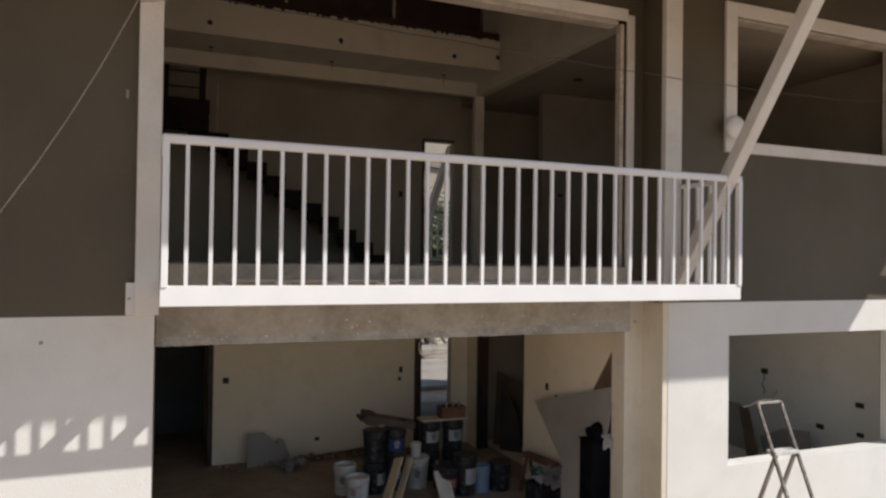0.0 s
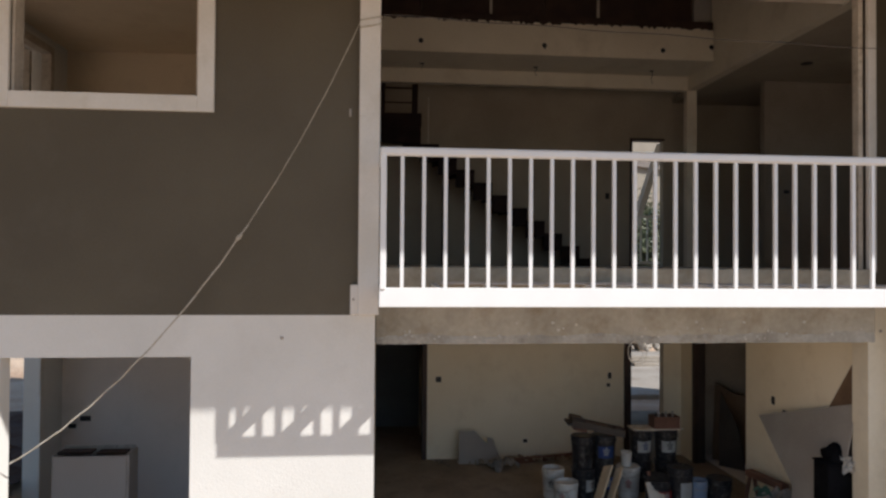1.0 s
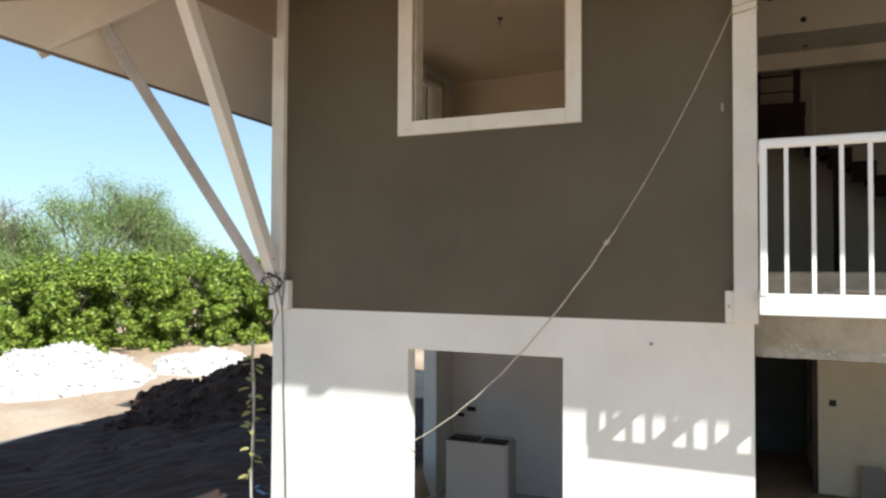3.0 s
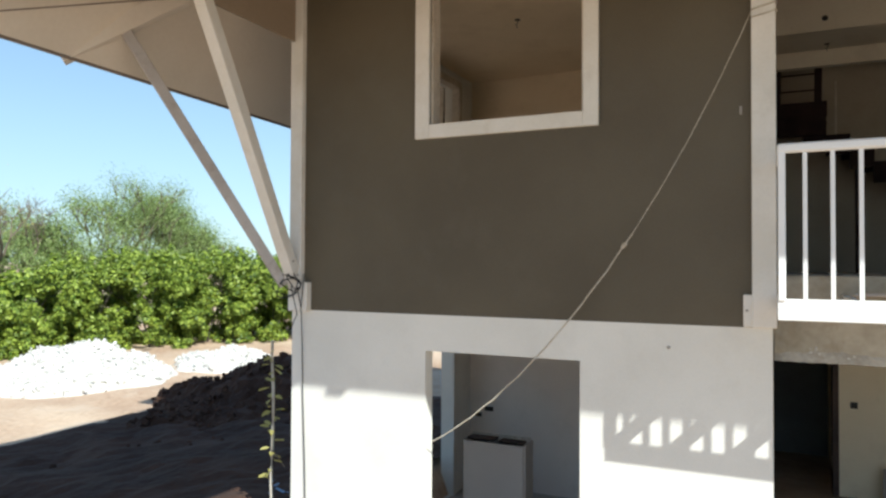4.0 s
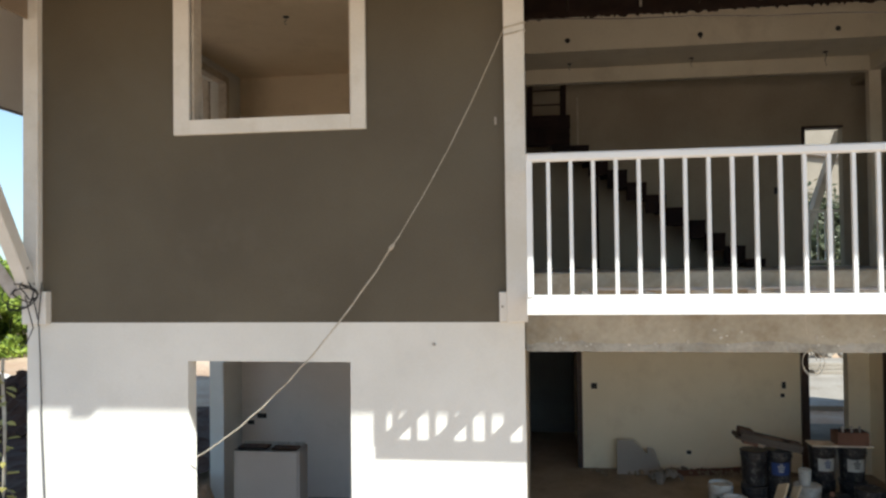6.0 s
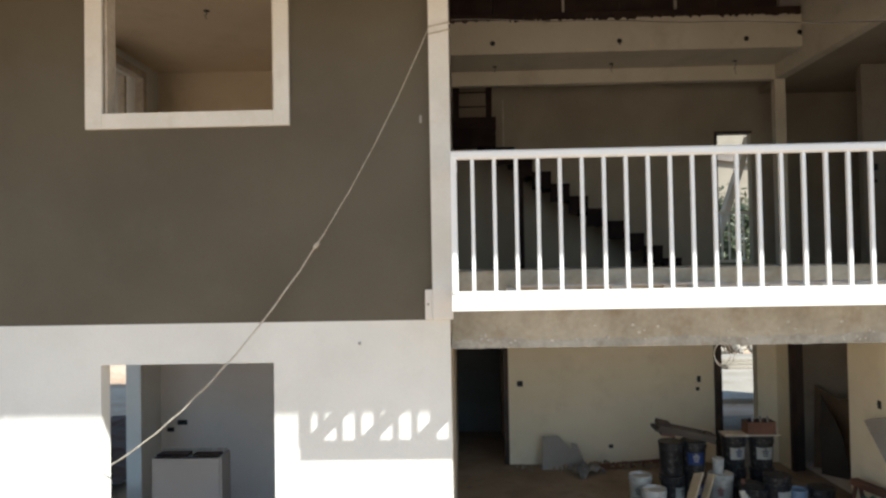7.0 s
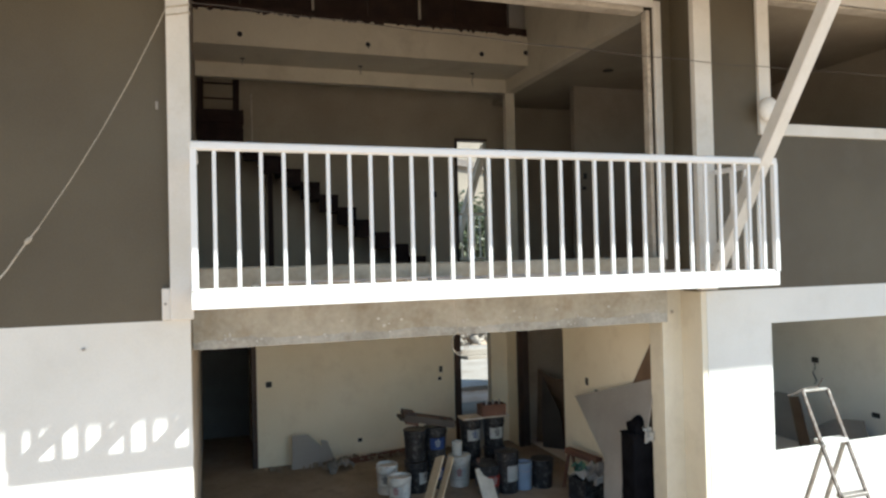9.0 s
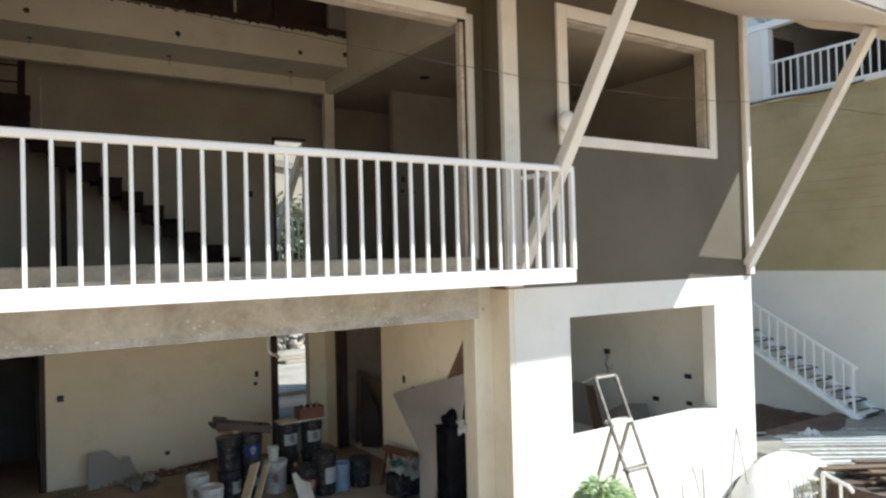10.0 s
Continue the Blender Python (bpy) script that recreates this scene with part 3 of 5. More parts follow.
for n, p, q in (("jamb", (-4.32, 4.33, 4.2), (-4.20, 4.42, 5.60)), ("head", (-4.32, 3.15, 5.50), (-4.20, 4.33, 5.60)), ("jamb", (-4.32, 3.12, 4.2), (-4.20, 3.20, 5.60)), ("mullion", (-4.46, 4.16, 4.2), (-4.38, 4.22, 5.5))):
    part(n, box(p, q, 0.004), PINE_PALE, w)
d = tagged(thing("door_1", "white frame of the open side doorway", "door frame"), kind="structure")
part("jamb", box((-4.30, 4.34, -0.45), (-4.27, 4.43, 2.14), 0.004), TRIM, d)
part("jamb", box((-4.30, 2.83, -0.45), (-4.27, 2.93, 2.14), 0.004), TRIM, d)
part("head", box((-4.30, 2.93, 2.08), (-4.27, 4.34, 2.16), 0.004), TRIM, d)
d = tagged(thing("door_5", "dark brown timber jamb of the passage opening", "door frame"), kind="structure")
part("jamb", box((0.63, 5.235, 0), (0.70, 5.42, 2.45), 0.004), DARK_WOOD, d)
d = tagged(thing("door_2", "dark timber frame of the bright rear doorway", "door frame"), kind="structure")
part("jamb", box((3.66, 5.20, 0), (3.757, 5.42, 2.13), 0.004), DARK_WOOD, d)
part("head", box((3.757, 5.20, 2.07), (4.275, 5.42, 2.13), 0.004), DARK_WOOD, d)
d = tagged(thing("door_3", "dark timber frame of the side doorway", "door frame"), kind="structure")
part("jamb", box((4.54, 4.78, 0), (4.61, 4.86, 2.14), 0.004), DARK_WOOD, d)
part("lining", box((4.61, 4.80, 0), (4.715, 4.86, 2.14), 0.004), DOOR_DARK, d, "dark lining on the reveal")
part("head", box((4.54, 3.38, 2.09), (4.715, 4.78, 2.14), 0.004), DARK_WOOD, d)
d = tagged(thing("door_4", "dark timber frame of the upper rear doorway", "door frame"), kind="structure")
part("jamb", box((4.165, 6.37, UP), (4.205, 6.57, 4.98), 0.004), DARK_WOOD, d)
part("head", box((4.205, 6.37, 4.945), (4.76, 6.57, 4.98), 0.004), DARK_WOOD, d)

# ---- upper room ----
STAIR_WOOD = surface("dark_red_stair_wood", (0.015, 0.0085, 0.008), (0.028, 0.016, 0.0145), 0.75, 30, 4.0, 0.3)
STAIR_WOOD.node_tree.nodes["Principled BSDF"].inputs["Specular IOR Level"].default_value = 0.15

def stair_flight():
    """Dark timber stair: eleven treads with risers along the back wall, a landing and a guard above."""
    st = thing("indoor_stair", "dark timber staircase with zigzag treads against the back wall", "staircase")
    x0, z0, run, rise = 3.36, 2.953, 0.275, 0.192
    for i in range(11):
        x, z = x0 - run * i, z0 + rise * i
        part("tread", box((x - run - 0.03, 5.62, z - 0.05), (x, 6.395, z), 0.006), STAIR_WOOD, st)
        part("riser", box((x - 0.05, 5.62, max(z - rise - 0.06, UP)), (x - 0.005, 6.395, z - 0.05)), STAIR_WOOD, st)
        part("bracket", box((x - run - 0.01, 5.63, max(z - 0.27, UP)), (x - 0.05, 5.72, z - 0.05)), STAIR_WOOD, st)
    part("landing", box((-0.04, 5.55, 4.93), (0.61, 6.395, 5.13), 0.006), STAIR_WOOD, st)
    part("landing_beam", box((-0.04, 5.56, 4.68), (0.60, 5.68, 4.93), 0.006), STAIR_WOOD, st)
    part("post", box((0.94, 5.64, UP), (1.01, 5.72, 4.42)), STAIR_WOOD, st)
    for x in (-0.035, 0.46):
        part("newel", bar((x + 0.045, 5.62, 5.13), (x + 0.055, 5.62, 5.79), 0.09, 0.09), STAIR_WOOD, st)
    for z in (5.30, 5.52):
        part("rung", tube([(0.05, 5.62, z), (0.52, 5.62, z)], 0.012, 6), STAIR_WOOD, st)
    return st


stair_flight()


def rough_edge():
    """Torn plaster along the bulkhead's top edge."""
    rnd = random.Random(4)
    bm = bmesh.new()
    x, prev = -0.05, None
    while x < 4.74:
        z = 6.245 + rnd.uniform(-0.035, 0.03)
        a = [bm.verts.new((x, y, zz)) for y, zz in ((4.585, z), (4.585, 6.34), (4.66, 6.34), (4.66, z))]
        if prev:
            for k in range(4):
                bm.faces.new((prev[k], prev[(k + 1) % 4], a[(k + 1) % 4], a[k]))
        prev = a
        x += rnd.uniform(0.02, 0.06)
    return bm


tagged(part("torn_edge", rough_edge(), DARK_WOOD), "ragged dark edge where the bulkhead plaster broke off", "edge", kind="structure")
gd = thing("loft_boarding", "dark brown boarding with thin pale battens above the bulkhead", "boarding")
xs = (-0.05, 0.55, 1.52, 2.3, 3.06, 3.62, 4.46)
for a, b in zip(xs, xs[1:]):
    part("board", box((a + 0.006, 4.70, 6.25), (b - 0.006, 4.74, 7.38)), DARK_WOOD, gd)
for x in (1.52, 3.06):
    part("batten", box((x - 0.015, 4.66, 6.35), (x + 0.015, 4.70, 7.38)), PINE_PALE, gd, "pale timber batten")
part("end_board", box((4.47, 4.66, 6.28), (4.73, 4.72, 7.38)), BOARD, gd, "grey unpainted end board")


def lamp_hole(x, y, z, tail, down=False):
    ob = thing("wire_outlet", "open dark wiring hole in the plaster with a loose wire", "wire outlet", "ceiling wire outlets", pose(x, y, z))
    bm = lathe([(0.032, 0.0), (0.036, 0.006), (0.03, 0.008)], 10)
    bm.transform(pose(0, 0, 0, 180 if down else 90, 0, 0))
    part("box", bm, RUBBER, ob)
    if tail:
        pts = [(0, -0.01, 0), (0.01, -0.02, -0.05), (-0.015, -0.015, -tail * 0.6), (0.005, -0.02, -tail)]
        part("wire", tube(pts, 0.005, 5), RUBBER, ob)
    return ob


for x, z, tail in ((0.534, 5.935, 0.0), (2.266, 5.926, 0.06), (3.982, 5.914, 0.0), (4.70, 5.985, 0.03)):
    lamp_hole(x, 4.598, z, tail)
for x, tail in ((0.59, 0.10), (2.28, 0.13), (4.06, 0.2)):
    lamp_hole(x, 5.2, 5.788, tail, True)
tagged(part("downlight", lathe([(0.07, 5.579), (0.08, 5.57), (0.055, 5.565)], 18), RUBBER), "round dark recessed downlight in the lower ceiling", "lamp").location = (5.66, 3.85, 0)


def outlet(m, w=0.09, h=0.05):
    ob = thing("wall_socket_box", "empty dark socket box set into the wall", "socket box", "socket boxes", m)
    part("frame", box((-w / 2, -0.006, -h / 2), (w / 2, 0.004, h / 2), 0.002), RUBBER, ob)
    part("screw", box((-w / 2 - 0.012, -0.008, -0.008), (-w / 2, -0.001, 0.008)), METAL_GREY, ob)
    return ob


for x, y, z, turn, w, h in (
    (0.868, 5.247, 1.165, 0, 0.08, 0.08), (2.161, 5.247, 0.25, 0, 0.06, 0.05), (3.44, 5.247, 1.20, 0, 0.05, 0.09), (3.42, 5.247, 1.06, 0, 0.05, 0.05),
    (4.547, 2.77, 1.31, -90, 0.06, 0.09), (4.547, 2.53, 1.22, -90, 0.09, 0.05), (4.547, 2.22, 1.245, -90, 0.11, 0.05),
    (5.78, 4.797, 4.15, 0, 0.06, 0.09), (5.76, 4.797, 3.96, 0, 0.07, 0.05), (5.95, 4.797, 3.95, 0, 0.09, 0.05),
    (8.797, 1.72, 1.0, -90, 0.12, 0.07), (8.797, 2.33, 0.58, -90, 0.12, 0.07), (8.797, 1.71, 0.60, -90, 0.10, 0.06), (8.797, 3.95, 0.56, -90, 0.10, 0.06),
    (-3.98, 4.997, 0.72, 0, 0.14, 0.07), (-4.15, 4.997, 0.62, 0, 0.10, 0.06), (3.78, 6.397, 4.0, 0, 0.07, 0.10),
):
    outlet(pose(x, y, z, 0, 0, turn), w, h)
ob = thing("wire_outlet", "black lamp outlet with a curled loose wire on the wall", "wire outlet", "", pose(8.795, 3.32, 1.22))
part("box", box((-0.02, -0.06, -0.04), (0.0, 0.06, 0.04), 0.004), RUBBER, ob)
part("wire", tube([(-0.02, 0, -0.03), (-0.03, -0.02, -0.12), (-0.03, 0.03, -0.2), (-0.03, -0.04, -0.3), (-0.03, 0.0, -0.36)], 0.008, 5), RUBBER, ob)

# ---- ground floor: the builders' store ----
def bucket(name, label, m, body, r=0.15, h=0.38, lid=None, handle=True, label_mat=None, band=None, group="paint buckets", turn=-70):
    ob = thing(name, label, "bucket", group, m)
    part("body", lathe([(r * 0.86, 0), (r * 0.88, 0.008), (r * 0.985, h * 0.82), (r * 1.03, h * 0.83), (r * 1.03, h * 0.87), (r, h * 0.875), (r, h * 0.965), (r * 0.94, h * 0.965), (r * 0.85, h * 0.88)] if not lid else [(r * 0.86, 0), (r * 0.88, 0.008), (r * 0.985, h * 0.82), (r * 1.03, h * 0.83), (r * 1.03, h * 0.87), (r, h * 0.875), (r, h * 0.95)], 22), body, ob)
    if lid:
        part("lid", lathe([(r * 1.04, h * 0.93), (r * 1.05, h * 0.94), (r * 1.05, h * 0.985), (r * 1.0, h), (r * 0.9, h), (r * 0.88, h * 0.985)], 22), lid, ob)
    if handle:
        pts = [(r * 1.05 * math.cos(a), r * 1.05 * math.sin(a), h * 0.85 - 0.5 * r * math.sin((a + math.pi) * 1.0) * -1 - 0.0) for a in [math.pi * k / 10 for k in range(11)]]
        pts = [(p[0], -abs(p[1]), h * 0.85 - 0.45 * abs(p[1])) for p in pts]
        part("handle", tube(pts, 0.0035, 5), RUBBER if body is BLACK_PLASTIC else METAL_GREY, ob, "thin wire handle")
    if label_mat:
        bm = bmesh.new()
        a0, a1, z0, z1 = radians(turn - 42), radians(turn + 42), h * 0.3, h * 0.68
        rr = lambda z: r * (0.88 + 0.105 * z / (h * 0.82)) + 0.003
        prev = None
        for k in range(9):
            a = a0 + (a1 - a0) * k / 8
            q = [bm.verts.new((rr(z) * math.cos(a), rr(z) * math.sin(a), z)) for z in (z0, z1)]
            if prev:
                bm.faces.new((prev[0], q[0], q[1], prev[1]))
            prev = q
        bmesh.ops.solidify(bm, geom=bm.faces[:], thickness=-0.001)
        lab = part("label", bm, label_mat, ob, "paper label")
        if band:
            for z in (0.40, 0.47, 0.54, 0.60):
                bm = bmesh.new()
                s = 0.5 + 0.3 * math.sin(z * 40)
                prev = None
                for k in range(5):
                    a = radians(turn) + radians(26) * (k / 2 - 1) * s
                    q = [bm.verts.new(((rr(h * zz) + 0.003) * math.cos(a), (rr(h * zz) + 0.003) * math.sin(a), h * zz)) for zz in (z, z + 0.035)]
                    if prev:
                        bm.faces.new((prev[0], q[0], q[1], prev[1]))
                    prev = q
                bmesh.ops.solidify(bm, geom=bm.faces[:], thickness=-0.001)
                part("print", bm, band, lab)
    return ob


BK = "black plastic paint bucket with a lid, splashed and dusty"
WB = "white plastic paint bucket stained with drips"
bucket("paint_bucket", WB, pose(2.15, 3.55, 0, 0, 0, -45), WHITE_PLASTIC, 0.135, 0.37, label_mat=PAPER, band=DARK_PRINT)
bucket("paint_bucket", "white paint bucket with red print and a dark wet rim", pose(2.20, 3.14, 0, 0, 0, -55), WHITE_PLASTIC, 0.14, 0.33, label_mat=PAPER, band=RED_PRINT)
bucket("paint_bucket", "white paint bucket with red lettering and a lid", pose(3.08, 3.48, 0, 0, 0, -40), WHITE_PLASTIC, 0.14, 0.385, lid=WHITE_PLASTIC, label_mat=PAPER, band=RED_PRINT)
bucket("paint_tub", "small white plastic tub standing on a bucket", pose(3.05, 3.47, 0.387, 0, 0, 0), WHITE_PLASTIC, 0.068, 0.18, handle=False, group="")
for x, y, z, hh, lab, band in (
    (2.50, 3.46, 0.0, 0.385, PAPER, DARK_PRINT), (2.50, 3.47, 0.385, 0.385, BLACK_PLASTIC, None), (2.78, 3.54, 0.0, 0.385, BLUE_PRINT, PAPER), (2.78, 3.52, 0.385, 0.385, BLUE_PRINT, PAPER),
    (3.33, 3.74, 0.0, 0.385, None, None), (3.33, 3.73, 0.385, 0.385, PAPER, BLUE_PRINT), (3.66, 3.72, 0.0, 0.385, None, None), (3.66, 3.72, 0.385, 0.385, PAPER, DARK_PRINT),
    (3.37, 3.32, 0.0, 0.31, RED_PRINT, DARK_PRINT), (3.54, 3.02, 0.0, 0.50, PAPER, None), (4.03, 3.04, 0.0, 0.35, None, None), (3.30, 3.04, 0.0, 0.36, RED_PRINT, PAPER),
):
    bucket("paint_bucket", BK, pose(x, y, z, 0, 0, random.uniform(-40, 40)), BLACK_PLASTIC, 0.142, hh, lid=BLACK_PLASTIC, label_mat=lab, band=band, turn=-75)
bucket("paint_bucket", "blue-grey plastic bucket among the paint", pose(3.77, 3.05, 0), BLUE_PLASTIC, 0.115, 0.34)
ob = thing("timber_offcut_stack", "stack of dusty dark timber offcuts lying on buckets", "timber stack", "", pose(2.625, 3.48, 0.845, 0, 12, -4))
part("block", box((-0.26, -0.1, -0.02), (-0.12, 0.08, 0.0)), DARK_WOOD, ob)
part("packing", box((-0.24, -0.08, -0.05), (-0.08, 0.06, -0.02)), RED_WOOD, ob)
for a, b, m in (((-0.34, -0.16, 0), (0.36, 0.12, 0.035), DARK_BOARD), ((-0.30, -0.165, 0.035), (0.36, -0.125, 0.085), DARK_BOARD), ((-0.24, 0.05, 0.035), (0.35, 0.10, 0.08), DARK_BOARD), ((-0.27, -0.10, 0.035), (0.30, 0.03, 0.055), DARK_WOOD), ((-0.31, -0.12, 0.055), (-0.16, 0.07, 0.115), DARK_WOOD), ((0.24, -0.12, 0.055), (0.35, 0.0, 0.10), DARK_WOOD), ((-0.12, -0.09, 0.055), (0.16, -0.03, 0.085), BROWN_PLY)):
    part("board", box(a, b, 0.004), m, ob)
ob = thing("tool_box", "rusty red tool tray with tools, on a board over the buckets", "tool box", "", pose(3.64, 3.72, 0.792))
part("tray", wall_mesh(-0.17, 0.17, 0, 0.15, [], -0.10, -0.085), RED_WOOD, ob)
part("tray", wall_mesh(-0.17, 0.17, 0, 0.15, [], 0.085, 0.10), RED_WOOD, ob)
part("tray_end", box((-0.17, -0.085, 0), (-0.155, 0.085, 0.15)), RED_WOOD, ob)
part("tray_end", box((0.155, -0.085, 0), (0.17, 0.085, 0.15)), RED_WOOD, ob)
for k in range(6):
    part("tool", bar((-0.13 + 0.05 * k, -0.05 + 0.02 * (k % 3), 0.02), (-0.11 + 0.045 * k, 0.02 * (k % 2), 0.18 + 0.02 * (k % 2)), 0.02, 0.02), METAL_GREY if k % 2 else RUBBER, ob)
tagged(part("plank", box((3.20, 3.62, 0.772), (3.86, 3.86, 0.790), 0.003), PINE_PALE), "thin pale board laid across the buckets", "plank")
for a, b, w, lab in (((2.44, 2.86, 0.0), (2.74, 3.22, 0.46), 0.15, "raw pale plank leaning on a bucket"), ((2.58, 2.84, 0.0), (2.88, 3.22, 0.44), 0.11, "raw pale plank leaning on a bucket"), ((3.20, 2.95, 0), (3.22, 3.18, 0.40), 0.04, "narrow dark plank leaning on a bucket")):
    tagged(part("plank", bar(a, b, w, 0.022, 0.003, 60), PINE if w > 0.06 else RED_WOOD), lab, "plank")
tagged(part("tile_offcut", bar((3.22, 2.78, 0), (3.20, 3.0, 0.33), 0.18, 0.02, 0.003, 78), PINE_PALE), "pale board offcut leaning on a bucket", "board offcut")


def slab(name, outline, thick, m, material, label, category):
    """A flat sheet: its outline in the sheet's own plane, set at the pose m."""
    bm = bmesh.new()
    a = [bm.verts.new((x, 0, z)) for x, z in outline]
    b = [bm.verts.new((x, thick, z)) for x, z in outline]
    bm.faces.new(a)
    bm.faces.new(b[::-1])
    for i in range(len(a)):
        j = (i + 1) % len(a)
        bm.faces.new((a[i], a[j], b[j], b[i]))
    ob = tagged(part(name, bm, material), label, category)
    ob.matrix_basis = m
    return ob


slab("board_offcut", [(0, 0), (0.42, 0), (0.42, 0.28), (0.34, 0.36), (0.24, 0.46), (0.02, 0.46)], 0.02, pose(1.14, 4.98, 0, -14), BOARD, "grey cut-off wall board leaning on the wall", "board offcut")
slab("board_offcut", [(0, 0), (0.22, 0), (0.10, 0.34), (0.02, 0.36)], 0.02, pose(1.55, 5.0, 0, -16), BOARD, "narrow grey board offcut leaning on the wall", "board offcut")
slab("plasterboard_sheet", [(1.0, 0), (1.26, 0), (1.26, 1.04), (1.56, 1.08), (1.56, 1.60), (0, 1.14), (0.84, 0.58)], 0.014, pose(4.215, 2.90, 0.0, -11.6, 0, -90), BOARD, "large grey plasterboard sheet leaning on the side wall", "plasterboard")
slab("plywood_sheet", [(0.2, 0), (0.74, 0), (0.74, 2.05), (0.24, 1.36)], 0.012, pose(4.534, 2.06, 0.0, -0.2, 0, -90), BROWN_PLY, "brown plywood sheet leaning behind the plasterboard", "plywood")
slab("plasterboard_sheet", [(0, 0), (0.95, 0), (0.95, 0.95), (0.62, 1.0), (0.30, 0.97), (0, 1.12)], 0.014, pose(4.90, 4.98, 0.0, -10, 0, -40), BROWN_PLY, "stained brown sheet leaning in the dark side room", "plywood")
slab("plasterboard_sheet", [(0.05, 0), (0.42, 0), (0.30, 0.55), (0.0, 1.05), (0.0, 0.6)], 0.014, pose(4.82, 4.70, 0.0, -9, 0, -50), DARK_BOARD, "narrow grey board offcut leaning in the dark side room", "plasterboard")
slab("plywood_sheet", [(0, 0), (0.5, 0), (0.5, 1.75), (0.1, 1.5)], 0.014, pose(5.45, 4.7, 0.0, -8, 0, -60), BROWN_PLY, "brown plywood leaning in the dark side room", "plywood")

ob = thing("crate", "dark dusty plastic crate on the floor", "crate", "", pose(4.36, 2.42, 0, 0, 0, 12))
for a, b in (((-0.22, -0.15, 0), (0.22, -0.13, 0.26)), ((-0.22, 0.13, 0), (0.22, 0.15, 0.26)), ((-0.22, -0.13, 0), (-0.20, 0.13, 0.26)), ((0.20, -0.13, 0), (0.22, 0.13, 0.26))):
    part("side", box(a, b, 0.005), BLACK_PLASTIC, ob)
part("base", box((-0.20, -0.13, 0.005), (0.20, 0.13, 0.03)), BLACK_PLASTIC, ob)
for k in range(3):
    part("rib", box((-0.225, -0.158, 0.07 * k + 0.05), (0.225, -0.15, 0.07 * k + 0.065)), BLACK_PLASTIC, ob)


def crumpled(name, size, m, material, label, category, seed, height=0.12):
    """A crumpled sheet: a fine grid folded by noise, with thickness."""
    bm = bmesh.new()
    bmesh.ops.create_grid(bm, x_segments=14, y_segments=12, size=0.5)
    for v in bm.verts:
        x, y = v.co.x, v.co.y
        edge = 1 + 0.25 * noise.noise((x * 3, y * 3, seed + 5))
        v.co = (x * size[0] * edge, y * size[1] * edge, height * (0.5 + noise.noise((x * 4, y * 4, seed))) + 0.02 * noise.noise((x * 9, y * 9, seed)) - 0.5 * height * (abs(x) + abs(y)))
    bmesh.ops.solidify(bm, geom=bm.faces[:], thickness=0.004)
    ob = tagged(part(name, bm, material), label, category)
    ob.matrix_basis = m
    return ob


CLOTH_GREY = surface("dusty_cloth", (0.15, 0.14, 0.13), (0.30, 0.28, 0.26), 0.9, 40, 5.0, 0.3)
GREEN_CLOTH = plain("green_cloth", (0.05, 0.12, 0.08), 0.8)
BLACK_CLOTH = surface("black_cloth", (0.004, 0.004, 0.005), (0.010, 0.010, 0.012), 1.0, 60, 6.0, 0.3)
BLACK_CLOTH.node_tree.nodes["Principled BSDF"].inputs["Specular IOR Level"].default_value = 0.05
crumpled("cement_bag", (0.6, 0.36), pose(4.40, 2.26, 0.34, 8, -6, 20), CLOTH_GREY, "crumpled grey paper bag thrown over the crate", "bag", 3)
crumpled("cloth", (0.26, 0.2), pose(4.28, 2.42, 0.33, 20, 10, 0), GREEN_CLOTH, "dark green rag on the crate", "cloth", 9)
crumpled("rubble_sack", (0.34, 0.25), pose(1.72, 4.72, 0.06, 0, 0, 30), CLOTH_GREY, "small heap of grey rubble and bags", "rubble", 12, 0.16)
ob = thing("storage_bin", "black box cabinet with a dark cloth on top", "cabinet", "", pose(4.425, 1.51, 0, 0, 0, 1))
part("body", box((-0.14, -0.12, 0), (0.11, 0.12, 0.96), 0.012), BLACK_CLOTH, ob)
part("top", box((-0.147, -0.127, 0.96), (0.115, 0.127, 0.98), 0.006), BLACK_CLOTH, ob)
def lump(name, size, m, material, label, category, seed):
    """A slumped soft bundle: a squashed ball with folds and a flat underside."""
    bm = bmesh.new()
    bmesh.ops.create_icosphere(bm, subdivisions=4, radius=1)
    for v in bm.verts:
        k = 1 + 0.22 * noise.noise(v.co * 1.6 + Vector((seed, 0, 0))) + 0.10 * abs(noise.noise(v.co * 5 + Vector((0, seed, 0))))
        v.co = (v.co.x * size[0] * k, v.co.y * size[1] * k, max(v.co.z * size[2] * k, -0.25 * size[2]) + 0.25 * size[2])
    ob = tagged(part(name, bm, material), label, category)
    ob.matrix_basis = m
    return ob


lump("cloth", (0.125, 0.11, 0.13), pose(4.43, 1.50, 0.982), BLACK_CLOTH, "black cloth heaped on the black cabinet", "cloth", 3)
crumpled("plastic_bag", (0.10, 0.16), pose(4.46, 1.375, 0.98, 60, 0, 0), WHITE_PLASTIC, "white plastic bag hanging from the cabinet", "bag", 25, 0.1)
ob = thing("work_trestle", "low reddish timber trestle beside the wall", "trestle", "", pose(4.40, 2.66, 0, 0, 0, -80))
part("top", box((-0.3, -0.05, 0.40), (0.3, 0.05, 0.47), 0.004), RED_WOOD, ob)
for sx in (-0.24, 0.24):
    for sy in (-0.12, 0.12):
        part("leg", bar((sx, sy, 0), (sx, sy * 0.2, 0.41), 0.04, 0.03), RED_WOOD, ob)
